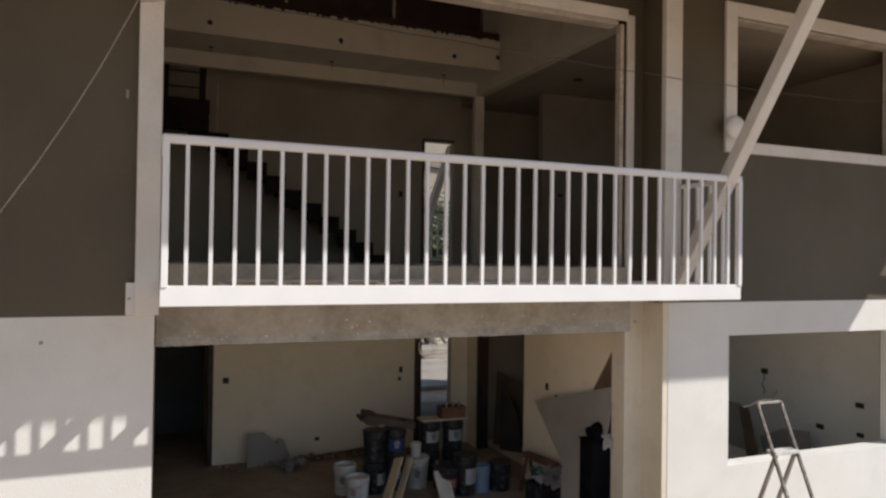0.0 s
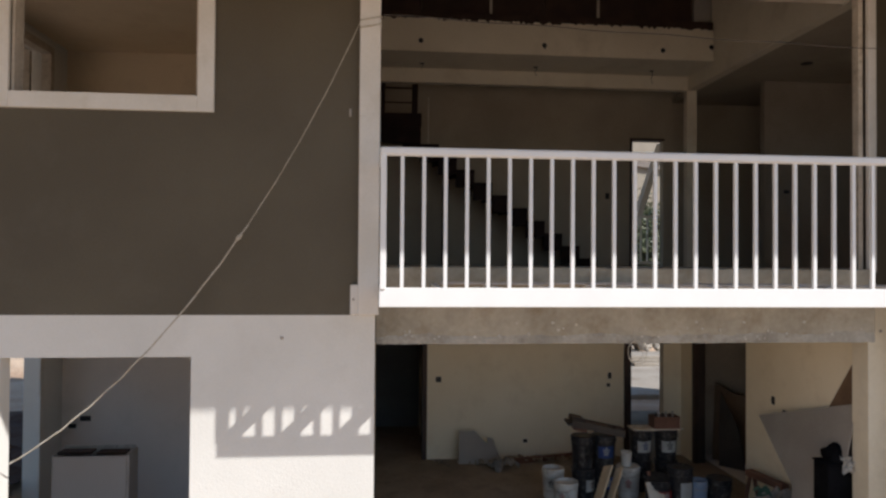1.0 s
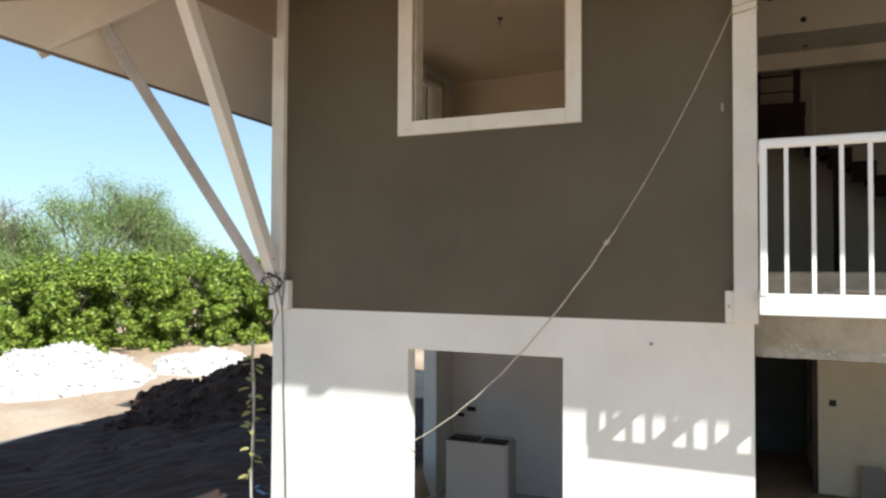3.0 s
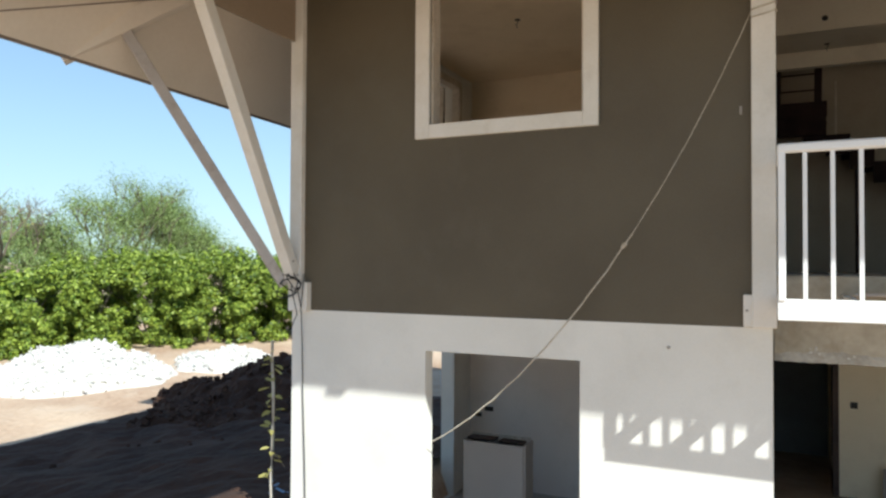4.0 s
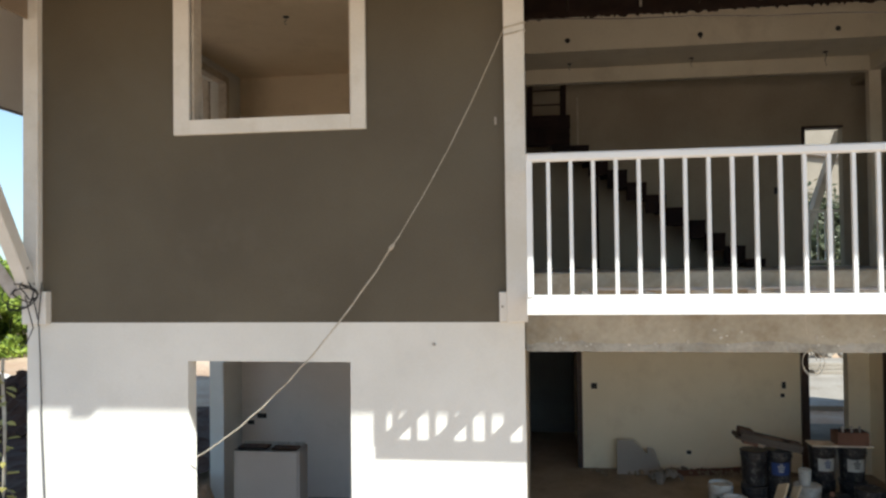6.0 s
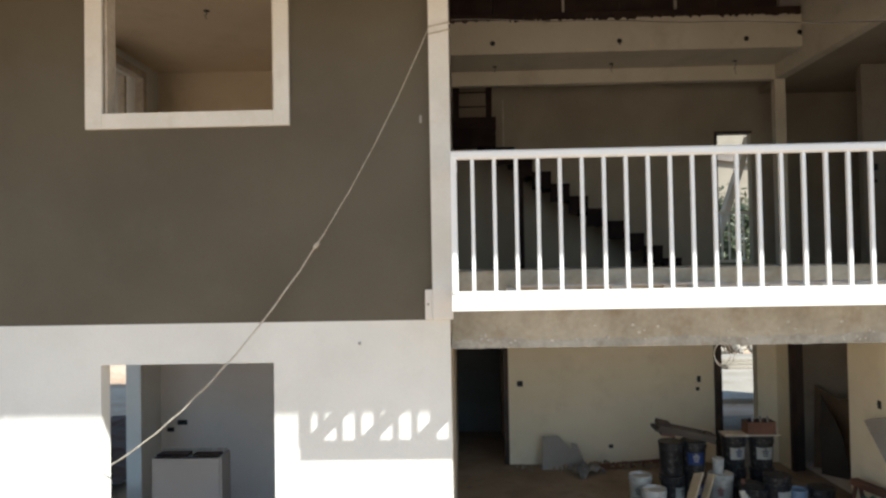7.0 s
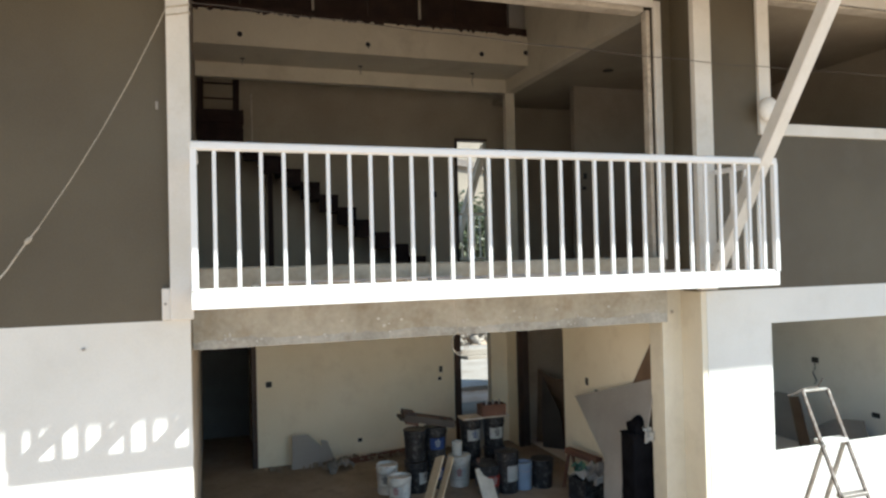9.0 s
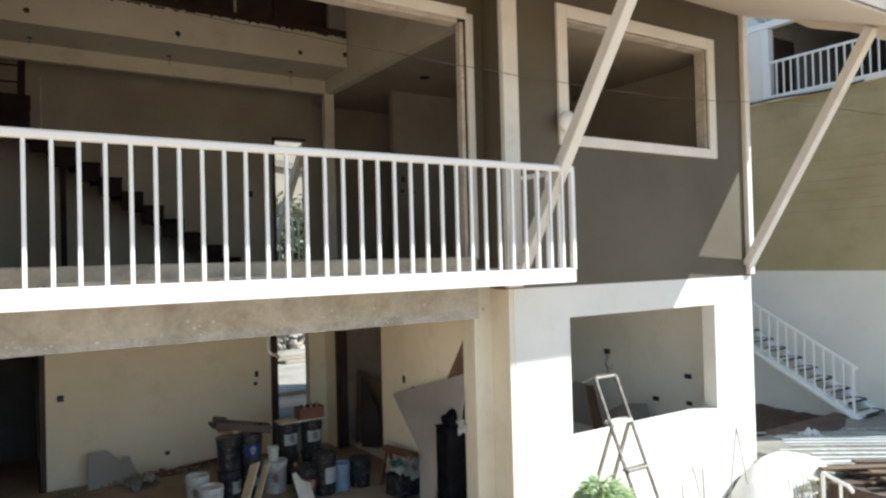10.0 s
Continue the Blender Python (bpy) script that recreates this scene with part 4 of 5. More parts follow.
ob = thing("cable_tie_bundle", "loose pale cable looped and hanging from the beam", "cable", "", pose(2.22, BAY - 0.14, 2.20) @ Matrix.Scale(1.6, 4))
pts = [(0.035 * math.cos(a) * (1 + 0.04 * a), -0.004 * a, -0.05 + 0.05 * math.sin(a) * (1 + 0.03 * a)) for a in [k * 0.5 for k in range(28)]]
part("loop", tube(pts, 0.0022, 5), ROPE, ob)
part("tail", tube([(0, -0.02, 0), (-0.02, -0.02, 0.12), (-0.03, -0.02, 0.33)], 0.0022, 5), ROPE, ob)
for x, y in ((1.98, 3.4),):
    ob = lamp_hole(x, y, 2.458, 0.16, True)
    ob["label"] = "loose wire hanging from the slab"

def mortar_band():
    """The ragged grey mortar smeared over the lower part of the concrete beam, thin at its upper edge."""
    rnd = random.Random(21)
    bm = bmesh.new()
    x, prev, y = -0.04, None, BAY - 0.12
    while x < 4.49:
        up = 0.055 + 0.075 * abs(noise.noise((x * 1.3, 0, 5))) + 0.03 * abs(noise.noise((x * 6.1, 0, 9))) + rnd.uniform(0, 0.01)
        out = 0.003 + 0.004 * rnd.random()
        a = [bm.verts.new((x, yy, zz)) for yy, zz in ((y + 0.02, 2.188), (y - out, 2.186 + rnd.uniform(0, 0.006)), (y - out * 0.8, 2.192 + up * 0.6), (y + 0.001, 2.192 + up))]
        if prev:
            for k in range(4):
                bm.faces.new((prev[k], prev[(k + 1) % 4], a[(k + 1) % 4], a[k]))
        prev = a
        x += rnd.uniform(0.02, 0.05)
    return bm


def mortar_blobs():
    """Small splashes of mortar stuck to the beam's face."""
    rnd = random.Random(22)
    bm = bmesh.new()
    for _ in range(46):
        x, z, k = rnd.uniform(0.05, 4.4), 2.22 + 0.16 * rnd.random() ** 2, rnd.uniform(0.006, 0.017)
        made = bmesh.ops.create_icosphere(bm, subdivisions=1, radius=1)["verts"]
        for v in made:
            v.co = (x + v.co.x * k * rnd.uniform(0.8, 1.3), BAY - 0.12 + v.co.y * 0.006, z + v.co.z * k * 0.8)
    return bm


MORTAR = surface("grey_mortar", (0.30, 0.285, 0.25), (0.47, 0.45, 0.405), 0.95, 30, 3.0, 0.6, dirt=(0.22, 0.19, 0.145), dirt_amount=0.7)
tagged(part("mortar_band", mortar_band(), MORTAR), "ragged grey mortar smeared along the lower edge of the concrete beam", "mortar", kind="structure")
tagged(part("mortar_splashes", mortar_blobs(), STONE), "white splashes of mortar stuck to the concrete beam", "mortar", kind="stuff")
tagged(part("plank", bar((1.78, 4.92, 0.03), (2.98, 5.17, 0.05), 0.09, 0.03, 0.003), RED_WOOD), "dusty brown plank lying on rubble at the foot of the wall", "plank")

# heaped rubble skirting along the back wall
def stones(name, n, seed, place, spread, size, material, label, category, pile=None):
    """Many small broken stones, joined, as one heap."""
    rnd = random.Random(seed)
    bm = bmesh.new()
    for _ in range(n):
        x, y = rnd.gauss(0, 0.42) * spread[0], rnd.gauss(0, 0.42) * spread[1]
        top = pile * max(0.0, 1 - (x / spread[0] / 1.1) ** 2 - (y / spread[1] / 1.1) ** 2) if pile else 0.0
        s = size * rnd.uniform(0.5, 1.4)
        made = bmesh.ops.create_icosphere(bm, subdivisions=1, radius=s)["verts"]
        m = Matrix.Translation((x, y, top * rnd.uniform(0.55, 1.0) + s * 0.3)) @ Euler((rnd.uniform(0, 6), rnd.uniform(0, 6), rnd.uniform(0, 6))).to_matrix().to_4x4() @ Matrix.Diagonal((1, rnd.uniform(0.6, 1), rnd.uniform(0.5, 0.9), 1))
        for v in made:
            v.co = m @ (v.co * rnd.uniform(0.85, 1.12))
    ob = tagged(part(name, bm, material), label, category, kind="stuff")
    ob.matrix_basis = place
    return ob


stones("rubble", 220, 5, pose(2.2, 5.04, 0.0), (1.5, 0.22), 0.028, FLOOR_DUST, "broken plaster and dust along the foot of the wall", "rubble", 0.05)

# ---- left corner rooms ----
ob = thing("base_cabinet", "tall white box-shaped cabinet without a worktop", "cabinet", "", pose(-3.19, 3.2, -0.45))
part("front", box((-0.42, 0, 0.0), (0.37, 0.02, 1.14), 0.004), CABINET, ob)
part("side", box((0.375, 0.0, 0.0), (0.40, 0.3, 1.165), 0.004), CABINET, ob)
part("side", box((-0.44, 0.02, 0.0), (-0.42, 0.3, 1.15), 0.004), WHITE_PLASTIC, ob)
part("back", box((-0.42, 0.28, 0.0), (0.375, 0.3, 1.19), 0.004), WHITE_PLASTIC, ob)
part("top_rail", box((-0.42, 0.10, 1.14), (-0.05, 0.27, 1.165), 0.004), DARK_WOOD, ob)
part("top_rail", box((0.02, 0.06, 1.14), (0.34, 0.22, 1.165), 0.004), DARK_WOOD, ob)
lamp_hole(-2.70, 2.6, 5.748, 0.10, True)
lamp_hole(-1.7, 3.3, 5.748, 0.0, True)
structure("wall_passage_back", box((-0.05, 7.3, 0), (0.70, 7.5, 2.46)), SHADED_BLUE, "teal wall at the end of the passage, its shade in the colour", "wall")
structure("wall_passage_side", wall_mesh(5.42, 7.3, 0, 2.46, [], 0.70, 0.85, "y"), INNER, "inner wall of the passage", "wall")

# ---- right-hand ground room ----
for a, b, w, lab in (((8.55, 2.6, 0), (8.76, 2.62, 0.62), 0.9, "grey board leaning on the wall under the sockets"), ((8.5, 3.6, 0), (8.76, 3.62, 0.8), 0.6, "grey board leaning on the wall")):
    slab("board_offcut", [(0, 0), (w, 0), (w, b[2] * 0.85), (w * 0.5, b[2]), (0, b[2] * 0.9)], 0.016, pose(a[0], a[1] - w / 2, 0, 0, 16, 90), BOARD, lab, "board offcut")
slab("plywood_sheet", [(0, 0), (0.20, 0), (0.22, 0.78), (0.05, 0.78)], 0.03, pose(8.25, 2.9, 0, 0, 12, 90), BROWN_PLY, "brown plywood strip leaning in the room", "plywood")
structure("wall_closet_back", wall_mesh(4.7, 6.3, 0, 2.46, [], 5.25, 5.4), CLOSET_DIM, "stained back wall of the dark side closet", "wall")
# Opening added out of view so daylight from behind reaches this room.
structure("wall_right_room_back", wall_mesh(6.3, 8.8, 0, 2.46, [(6.5, 8.6, 0.0, 2.2)], 5.25, 5.4), INNER_PALE, "plain pale back wall with a wide unseen opening added for light", "wall")

# ---- on the front wall ----
A, B = Vector((-0.19, 0.735, 4.84)), Vector((-2.875, 0.79, 1.30))
pts = []
for k in range(41):
    t = k / 40
    p = A.lerp(B, t)
    p.z -= 2.0 * t * (1 - t) + 0.7 * t * (1 - t) ** 3 + 0.003 * math.sin(k * 2.1)
    p.y -= 0.05 * math.sin(math.pi * t)
    pts.append(p)
rope = thing("rope", "pale twisted rope slung from the post to the doorway", "rope")
part("strand", tube(pts, 0.0034, 6), ROPE, rope)
part("strand", tube([p + Vector((0.003 * math.cos(i * 1.7), 0, 0.003 * math.sin(i * 1.7))) for i, p in enumerate(pts[13:])], 0.0062, 6), ROPE, rope)
k = pts[14]
bm = bmesh.new()
bmesh.ops.create_icosphere(bm, subdivisions=2, radius=0.026, matrix=Matrix.Translation(k) @ pose(0, 0, 0, 0, 40, 0) @ Matrix.Diagonal((0.7, 0.7, 1.4, 1)))
part("knot", bm, ROPE, rope)
for z in (4.82, 4.88):
    part("wrap", tube([(-0.186, 0.80, z - 0.02), (-0.186, 0.742, z - 0.015), (-0.10, 0.742, z), (-0.013, 0.742, z + 0.02), (-0.013, 0.80, z + 0.02)], 0.006, 5), ROPE, rope)
pts = []
for k in range(61):
    t = k / 60
    x = 0.0 + 13.0 * t
    pts.append((x, 0.70 + 0.25 * max(0, t - 0.72), 4.90 + 0.45 * max(0, t - 0.55) - 0.40 * math.sin(math.pi * min(t / 0.78, 1)) * (0.25 + 0.25 * t) + 0.006 * math.sin(k * 1.3)))
tagged(part("cable", tube(pts, 0.0038, 5), CABLE_GREY), "thin dark cable strung along the front of the house", "cable")

lamp = thing("wall_lamp", "round white wall lamp beside the window frame", "lamp", "", pose(5.55, 0.70, 4.33))
bm = bmesh.new()
bmesh.ops.create_uvsphere(bm, u_segments=20, v_segments=12, radius=0.125, matrix=Matrix.Diagonal((1, 0.55, 1, 1)))
part("shade", bm, GLASSY, lamp)
part("base", box((-0.05, 0.03, -0.05), (0.05, 0.083, 0.05), 0.01), TRIM, lamp)

cable = thing("cable_coil", "black cable coiled round the brace foot and hanging down the wall", "cable", "", pose(-4.40, 0.70, 2.70))
for r, dy, tilt, dx in ((0.11, -0.03, 20, 0.0), (0.14, -0.05, -25, -0.03), (0.09, -0.04, 50, 0.04), (0.17, -0.02, 5, -0.06)):
    ring = [Matrix.Rotation(radians(tilt), 3, "Y") @ Vector((r * math.cos(a), 0.02 * math.sin(3 * a), 0.6 * r * math.sin(a))) + Vector((dx, dy, 0.02 * tilt / 20)) for a in [2 * math.pi * k / 20 for k in range(20)]]
    part("loop", tube(ring + [ring[0]], 0.006, 5), RUBBER, cable)
part("tail", tube([(0.05, 0.0, 0.0), (0.07, 0.05, -0.25), (0.05, 0.095, -0.6), (0.06, 0.10, -1.1), (0.09, 0.10, -1.8), (0.11, 0.10, -2.6)], 0.005, 6), RUBBER, cable)
part("tail", tube([(0.0, -0.03, 0.0), (0.07, -0.02, -0.28), (0.0, -0.02, -0.42), (-0.08, 0.0, -0.48)], 0.005, 5), RUBBER, cable)
part("tail", tube([(0.12, 0.02, 0.12), (0.10, 0.02, -0.1), (0.07, 0.04, -0.26)], 0.005, 5), RUBBER, cable)
for x, y, z in ((-0.80, F - 0.004, 2.27), (4.62, BAY - 0.024, 2.28)):
    tagged(part("wall_bolt", lathe([(0.014, 0), (0.012, 0.012), (0.005, 0.014)], 8), METAL_GREY), "small rusty bolt in the wall", "bolt").matrix_basis = pose(x, y, z, 90)
tagged(part("conduit_stub", box((-0.275, F - 0.008, 4.085), (-0.255, F + 0.01, 4.15), 0.004), BOARD), "small pale junction plate on the brown wall", "junction plate")
for i in range(5):
    x = 0.4 + 0.8 * i + random.uniform(-0.35, 0.35)
    tagged(part("drip", lathe([(0.003, 0), (0.009, 0.012), (0.004, 0.03)], 6), STONE), "small pale mortar drip on the concrete beam", "mortar drip", "mortar drips").matrix_basis = pose(x, BAY - 0.125, 2.245 + random.uniform(0, 0.05))
for x, y, l, t in ((2.6, 0.55, 1.6, 6), (3.2, 0.75, 1.2, -4), (1.6, 0.95, 1.3, 3), (4.0, 0.5, 0.9, 12), (0.9, 0.9, 0.8, -8)):
    tagged(part("loose_board", box((-l / 2, -0.05, 0), (l / 2, 0.05, 0.02), 0.003), DULL_SHADED_TIMBER), "loose dusty board lying on the balcony joists", "board", "loose balcony boards").matrix_basis = pose(x, y, 2.706, 0, 0, t)

tagged(part("conduit", box((0.76, 6.385, 4.5), (0.782, 6.398, 5.57), 0.003), PINE_PALE), "thin pale upright strip on the shaded back wall", "strip")
# panel joint on the corner soffit
tagged(part("soffit_joint", bar((-5.70, -1.52, 4.93), (-5.10, -0.12, 5.44), 0.012, 0.012, 0.0), EAVE_DARK), "dark cable clipped along the corner soffit", "cable")

# ---- ladder and small things before the front wall ----
LADDER = surface("rusty_ladder_metal", (0.055, 0.038, 0.028), (0.125, 0.09, 0.068), 0.6, 45, 14.0, 0.3, metal=0.1, dirt=(0.52, 0.49, 0.45), dirt_amount=0.8)
LADDER_PALE = surface("pale_ladder_metal", (0.22, 0.205, 0.185), (0.36, 0.34, 0.31), 0.5, 40, 6.0, 0.2, metal=0.3, dirt=(0.22, 0.18, 0.14), dirt_amount=0.5)

PAINTED_STEP = surface("paint_splashed_step", (0.52, 0.51, 0.48), (0.68, 0.67, 0.64), 0.7, 40, 8.0, 0.3, dirt=(0.25, 0.21, 0.17), dirt_amount=0.6)


def step_ladder(m):
    """A platform ladder: tall front stiles, rear legs hinged under the upper step."""
    ob = thing("step_ladder", "worn metal step ladder splashed with paint, standing open", "ladder", "", m)
    h, w, foot = 1.72, 0.145, -0.765
    for sx in (-1, 1):
        part("stile", bar((sx * w, foot, 0), (sx * w, 0, h), 0.021, 0.036, 0.004), LADDER, ob)
        part("rear_leg", bar((sx * (w - 0.01), 0.30, 0), (sx * (w - 0.03), -0.19, 1.29), 0.024, 0.04, 0.003), LADDER_PALE, ob)
        part("foot", box((sx * w - 0.02, foot - 0.03, -0.002), (sx * w + 0.02, foot + 0.03, 0.04), 0.004), RUBBER, ob)
        part("hinge", tube([(sx * (w + 0.02), -0.185, 1.29), (sx * (w - 0.05), -0.185, 1.29)], 0.012, 6), LADDER, ob)
    for z, deep in ((0.47, 0.05), (0.885, 0.05), (1.305, 0.08)):
        y = foot * (1 - z / h)
        part("step", box((-w, y - 0.03, z - 0.02), (w, y + deep, z + 0.012), 0.003), LADDER_PALE if z < 1.2 else PAINTED_STEP, ob)
    part("top_bar", tube([(-w, -0.02, h - 0.04), (-w + 0.01, 0, h), (w - 0.01, 0, h), (w, -0.02, h - 0.04)], 0.015, 8), LADDER_PALE, ob)
    part("wire", tube([(-0.30, 0.02, h - 0.03), (-0.22, 0.0, h - 0.01), (-0.16, 0.01, h + 0.01), (-0.05, 0.02, h + 0.02), (0.05, 0.02, h + 0.02), (0.10, 0.0, h + 0.10)], 0.006, 5), LADDER, ob, "bent dark wire tied to the top bar")
    return ob


step_ladder(pose(5.33, 0.03, GROUND))
for a, b, lab in (((7.58, 0.58, -0.64), (7.58, 0.60, 0.13), "thin metal stake standing in the ground"), ((7.18, 0.58, -0.5), (7.18, 0.60, 0.0), "short metal stake standing in the ground")):
    tagged(part("stake", tube([a, b], 0.012, 6), METAL_GREY), lab, "stake", "metal stakes")
ob = thing("easel_rods", "two thin metal rods leaning together before the white wall", "rods", "", pose(8.15, 0.50, -0.64))
part("rod", tube([(-0.275, -0.02, 0), (0.0, 0.0, 1.21)], 0.009, 6), METAL_GREY, ob)
part("rod", tube([(0.35, 0.02, 0), (0.0, 0.0, 1.21)], 0.009, 6), METAL_GREY, ob)


# ---- plants ----
def leaf_cloud(centres, n, size, seed, spread, shape=1.0, up=0.3):
    """n two-faced leaves scattered over clumps: centres of (x, y, z, radius)."""
    rnd = random.Random(seed)
    verts, faces = [], []
    weights = [c[3] ** 2 for c in centres]
    for c in rnd.choices(centres, weights, k=n):
        d = Vector((rnd.gauss(0, 1), rnd.gauss(0, 1), rnd.gauss(0, 1))).normalized()
        r = c[3] * (1 - spread * rnd.random() ** 2)
        p = Vector(c[:3]) + d * r
        s = size * rnd.uniform(0.6, 1.4)
        face = (d + Vector((rnd.uniform(-0.7, 0.7), rnd.uniform(-0.7, 0.7), rnd.uniform(-0.3, 0.9) + up))).normalized()
        a = face.orthogonal().normalized()
        a = (Matrix.Rotation(rnd.uniform(0, 6.28), 3, face) @ a) * s
        b = face.cross(a).normalized() * s * 0.45 * shape
        i = len(verts)
        verts += [p - a, p + b, p + a, p - b]
        faces.append((i, i + 1, i + 2, i + 3))
    me = bpy.data.meshes.new("leaves")
    me.from_pydata(verts, [], faces)
    return me


def limbs(base, height, spread, seed, depth=4, radius=0.12):
    """A tapered trunk with forking limbs."""
    rnd = random.Random(seed)
    bm, tips = bmesh.new(), []

    def grow(p, way, length, r, level):
        pts, q = [p], p
        for k in range(3):
            way = (way + Vector((rnd.gauss(0, 0.16), rnd.gauss(0, 0.16), rnd.gauss(0.05, 0.08)))).normalized()
            q = q + way * length / 3
            pts.append(q)
        sides = 7 if level == depth else 5 if level > 1 else 4
        rings = []
        for k, c in enumerate(pts):
            rr = r * (1 - 0.4 * k / 3)
            t = way.to_track_quat("Z", "X")
            rings.append([bm.verts.new(c + t @ Vector((rr * math.cos(6.2832 * j / sides), rr * math.sin(6.2832 * j / sides), 0))) for j in range(sides)])
        for u, v in zip(rings, rings[1:]):
            for j in range(sides):
                bm.faces.new((u[j], u[(j + 1) % sides], v[(j + 1) % sides], v[j]))
        if level <= 2:
            tips.append(q)
        if level:
            for _ in range(3 if level > 1 else 4):
                turn = Vector((rnd.gauss(0, 1), rnd.gauss(0, 1), rnd.uniform(0.1, 0.8))).normalized()
                grow(q, (way + turn * spread).normalized(), length * rnd.uniform(0.6, 0.85), r * 0.58, level - 1)

    grow(Vector(base), Vector((0, 0, 1)), height * 0.36, radius, depth)
    return bm, tips


def tree(name, place, height, seed, label, leaf, leaves, size, spread=0.8, clump=0.7, depth=4, radius=0.14):
    ob = thing(name, label, "tree", "", place)
    bm, tips = limbs((0, 0, 0), height, spread, seed, depth, radius)
    part("trunk", bm, BARK, ob)
    rnd = random.Random(seed + 1)
    me = leaf_cloud([(*t, clump * rnd.uniform(0.5, 1.2)) for t in tips], leaves, size, seed + 2, 0.9, 0.7)
    me.materials.append(leaf)
    crown = new("crown", me)
    crown.parent = ob
    return ob


def hedge_bush(x, y, r, h, seed, near=True):
    """A dense broad-leaved shrub down to the ground: clumps over clumps, with dark gaps."""
    z = site_height(x, y)
    ob = thing("hedge_shrub", "dense bright green broad-leaved hedge shrub in full sun", "shrub", "hedge shrubs", pose(x, y, z))
    rnd = random.Random(seed)
    centres = []
    lobes = []
    for _ in range(40):
        a, k, zz = rnd.uniform(0, 6.283), rnd.random() ** 0.4, rnd.uniform(0.03, 0.88)
        wide = r * (0.9 - 0.3 * zz ** 2)
        lobes.append(Vector((wide * k * math.cos(a), wide * k * math.sin(a), h * zz)))
    for _ in range(230):
        c = rnd.choice(lobes)
        d = Vector((rnd.gauss(0, 1), rnd.gauss(0, 1), rnd.gauss(0.35, 0.9))).normalized() * rnd.uniform(0.22, 0.46)
        centres.append((c.x + d.x, c.y + d.y, max(c.z + d.z, 0.08), rnd.uniform(0.12, 0.26)))
    bm, _ = limbs((0, 0, 0), h * 0.9, 0.8, seed + 3, 3, 0.035)
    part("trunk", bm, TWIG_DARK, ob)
    me = leaf_cloud(centres, 17000 if near else 7000, 0.066 if near else 0.09, seed + 5, 0.8, 1.1)
    me.materials.append(HEDGE_LEAF)
    new("crown", me).parent = ob
    return ob


i = 0
for row in range(2):
    for k in range(15):
        t = k / 14
        x, y = -26.5 + 12.5 * t - 2.2 * row, 1.0 + 25.0 * t + 1.3 * row
        hedge_bush(x + random.uniform(-0.4, 0.4), y + random.uniform(-0.4, 0.4), 2.0, random.uniform(-0.3, 0.3) + 1.95 + 1.5 * min(max((y - 8) / 5.5, 0), 1) + 0.15 * row, 40 + i, row == 0)
        i += 1
for x, y, h, s, leaves in ((-29.0, 16.9, 5.3, 3, 5200), (-28.0, 18.3, 5.7, 8, 5200), (-28.5, 20.6, 5.5, 12, 5200), (-28.0, 21.8, 5.4, 17, 4600), (-27.0, 22.6, 4.5, 29, 4600), (-26.5, 23.6, 3.5, 72, 3600), (-27.5, 15.7, 4.2, 74, 4600), (-30.0, 14.5, 4.4, 33, 4600), (-33.0, 12.0, 4.5, 35, 4600), (-31.0, 9.0, 4.2, 36, 4600), (-32.0, 5.5, 4.2, 38, 4600), (-26.0, 12.2, 3.0, 61, 4200), (-25.5, 14.6, 3.2, 64, 4200), (-26.0, 17.4, 3.4, 66, 4200), (-28.0, 9.6, 3.0, 68, 4200), (-25.0, 20.0, 3.0, 70, 3600)):
    tree("feathery_tree", pose(x, y, site_height(x, y)), h * 1.12, s, "sparse feathery grey-green tree behind the hedge", TREE_LEAF, round(leaves * 1.5), 0.058, 0.8, 0.75)
for x, y, h, s in ((-34.0, 28.0, 4.5, 31), (-28.0, 34.0, 4.2, 37), (-42.0, 24.0, 5.0, 41), (-46, 6, 6.0, 43), (-22, 38, 4.0, 47)):
    tree("distant_tree", pose(x, y, site_height(x, y)), h, s, "low dry tree on the far edge of the site", TREE_LEAF, 4200, 0.13, 0.9, 1.2, 3)
ob = tree("bare_tree", pose(-26.5, 12.6, site_height(-26.5, 12.6)), 5.2, 53, "leafless brown tree behind the hedge", VINE_LEAF, 300, 0.05, 0.9, 0.8, 5)

sap = thing("sapling", "thin sapling with a few yellowing leaves beside the house corner", "sapling", "", pose(-5.0, 1.15, GROUND))
pts = [(0.02 * math.sin(k * 0.9), 0.015 * math.cos(k * 1.1), 2.20 * k / 14) for k in range(15)]
part("stem", tube(pts, 0.017, 6), PINE_PALE, sap)
part("twig", tube([(0, 0, 1.0), (0.10, 0.0, 0.92), (0.17, 0.0, 0.84)], 0.008, 5), BARK, sap)


def big_leaf(p, way, size, seed):
    """A pointed leaf with a folded midrib."""
    rnd = random.Random(seed)
    bm = bmesh.new()
    outline = ((0, 0), (0.25, 0.20), (0.55, 0.23), (0.85, 0.12), (1.0, 0))
    mid = [bm.verts.new((u * size, 0, -0.06 * size * u)) for u, _ in outline]
    for s in (1, -1):
        side = [mid[0]] + [bm.verts.new((u * size, s * v * size, 0.08 * size)) for u, v in outline[1:-1]] + [mid[-1]]
        for k in range(len(mid) - 1):
            quad = [mid[k], mid[k + 1]] + ([side[k + 1]] if k + 1 < len(mid) - 1 else []) + ([side[k]] if k else [])
            if len(quad) > 2:
                bm.faces.new(quad)
    bm.transform(Matrix.Translation(p) @ Vector(way).to_track_quat("X", "Z").to_matrix().to_4x4() @ pose(0, 0, 0, rnd.uniform(-40, 40)))
    return bm


rnd = random.Random(11)
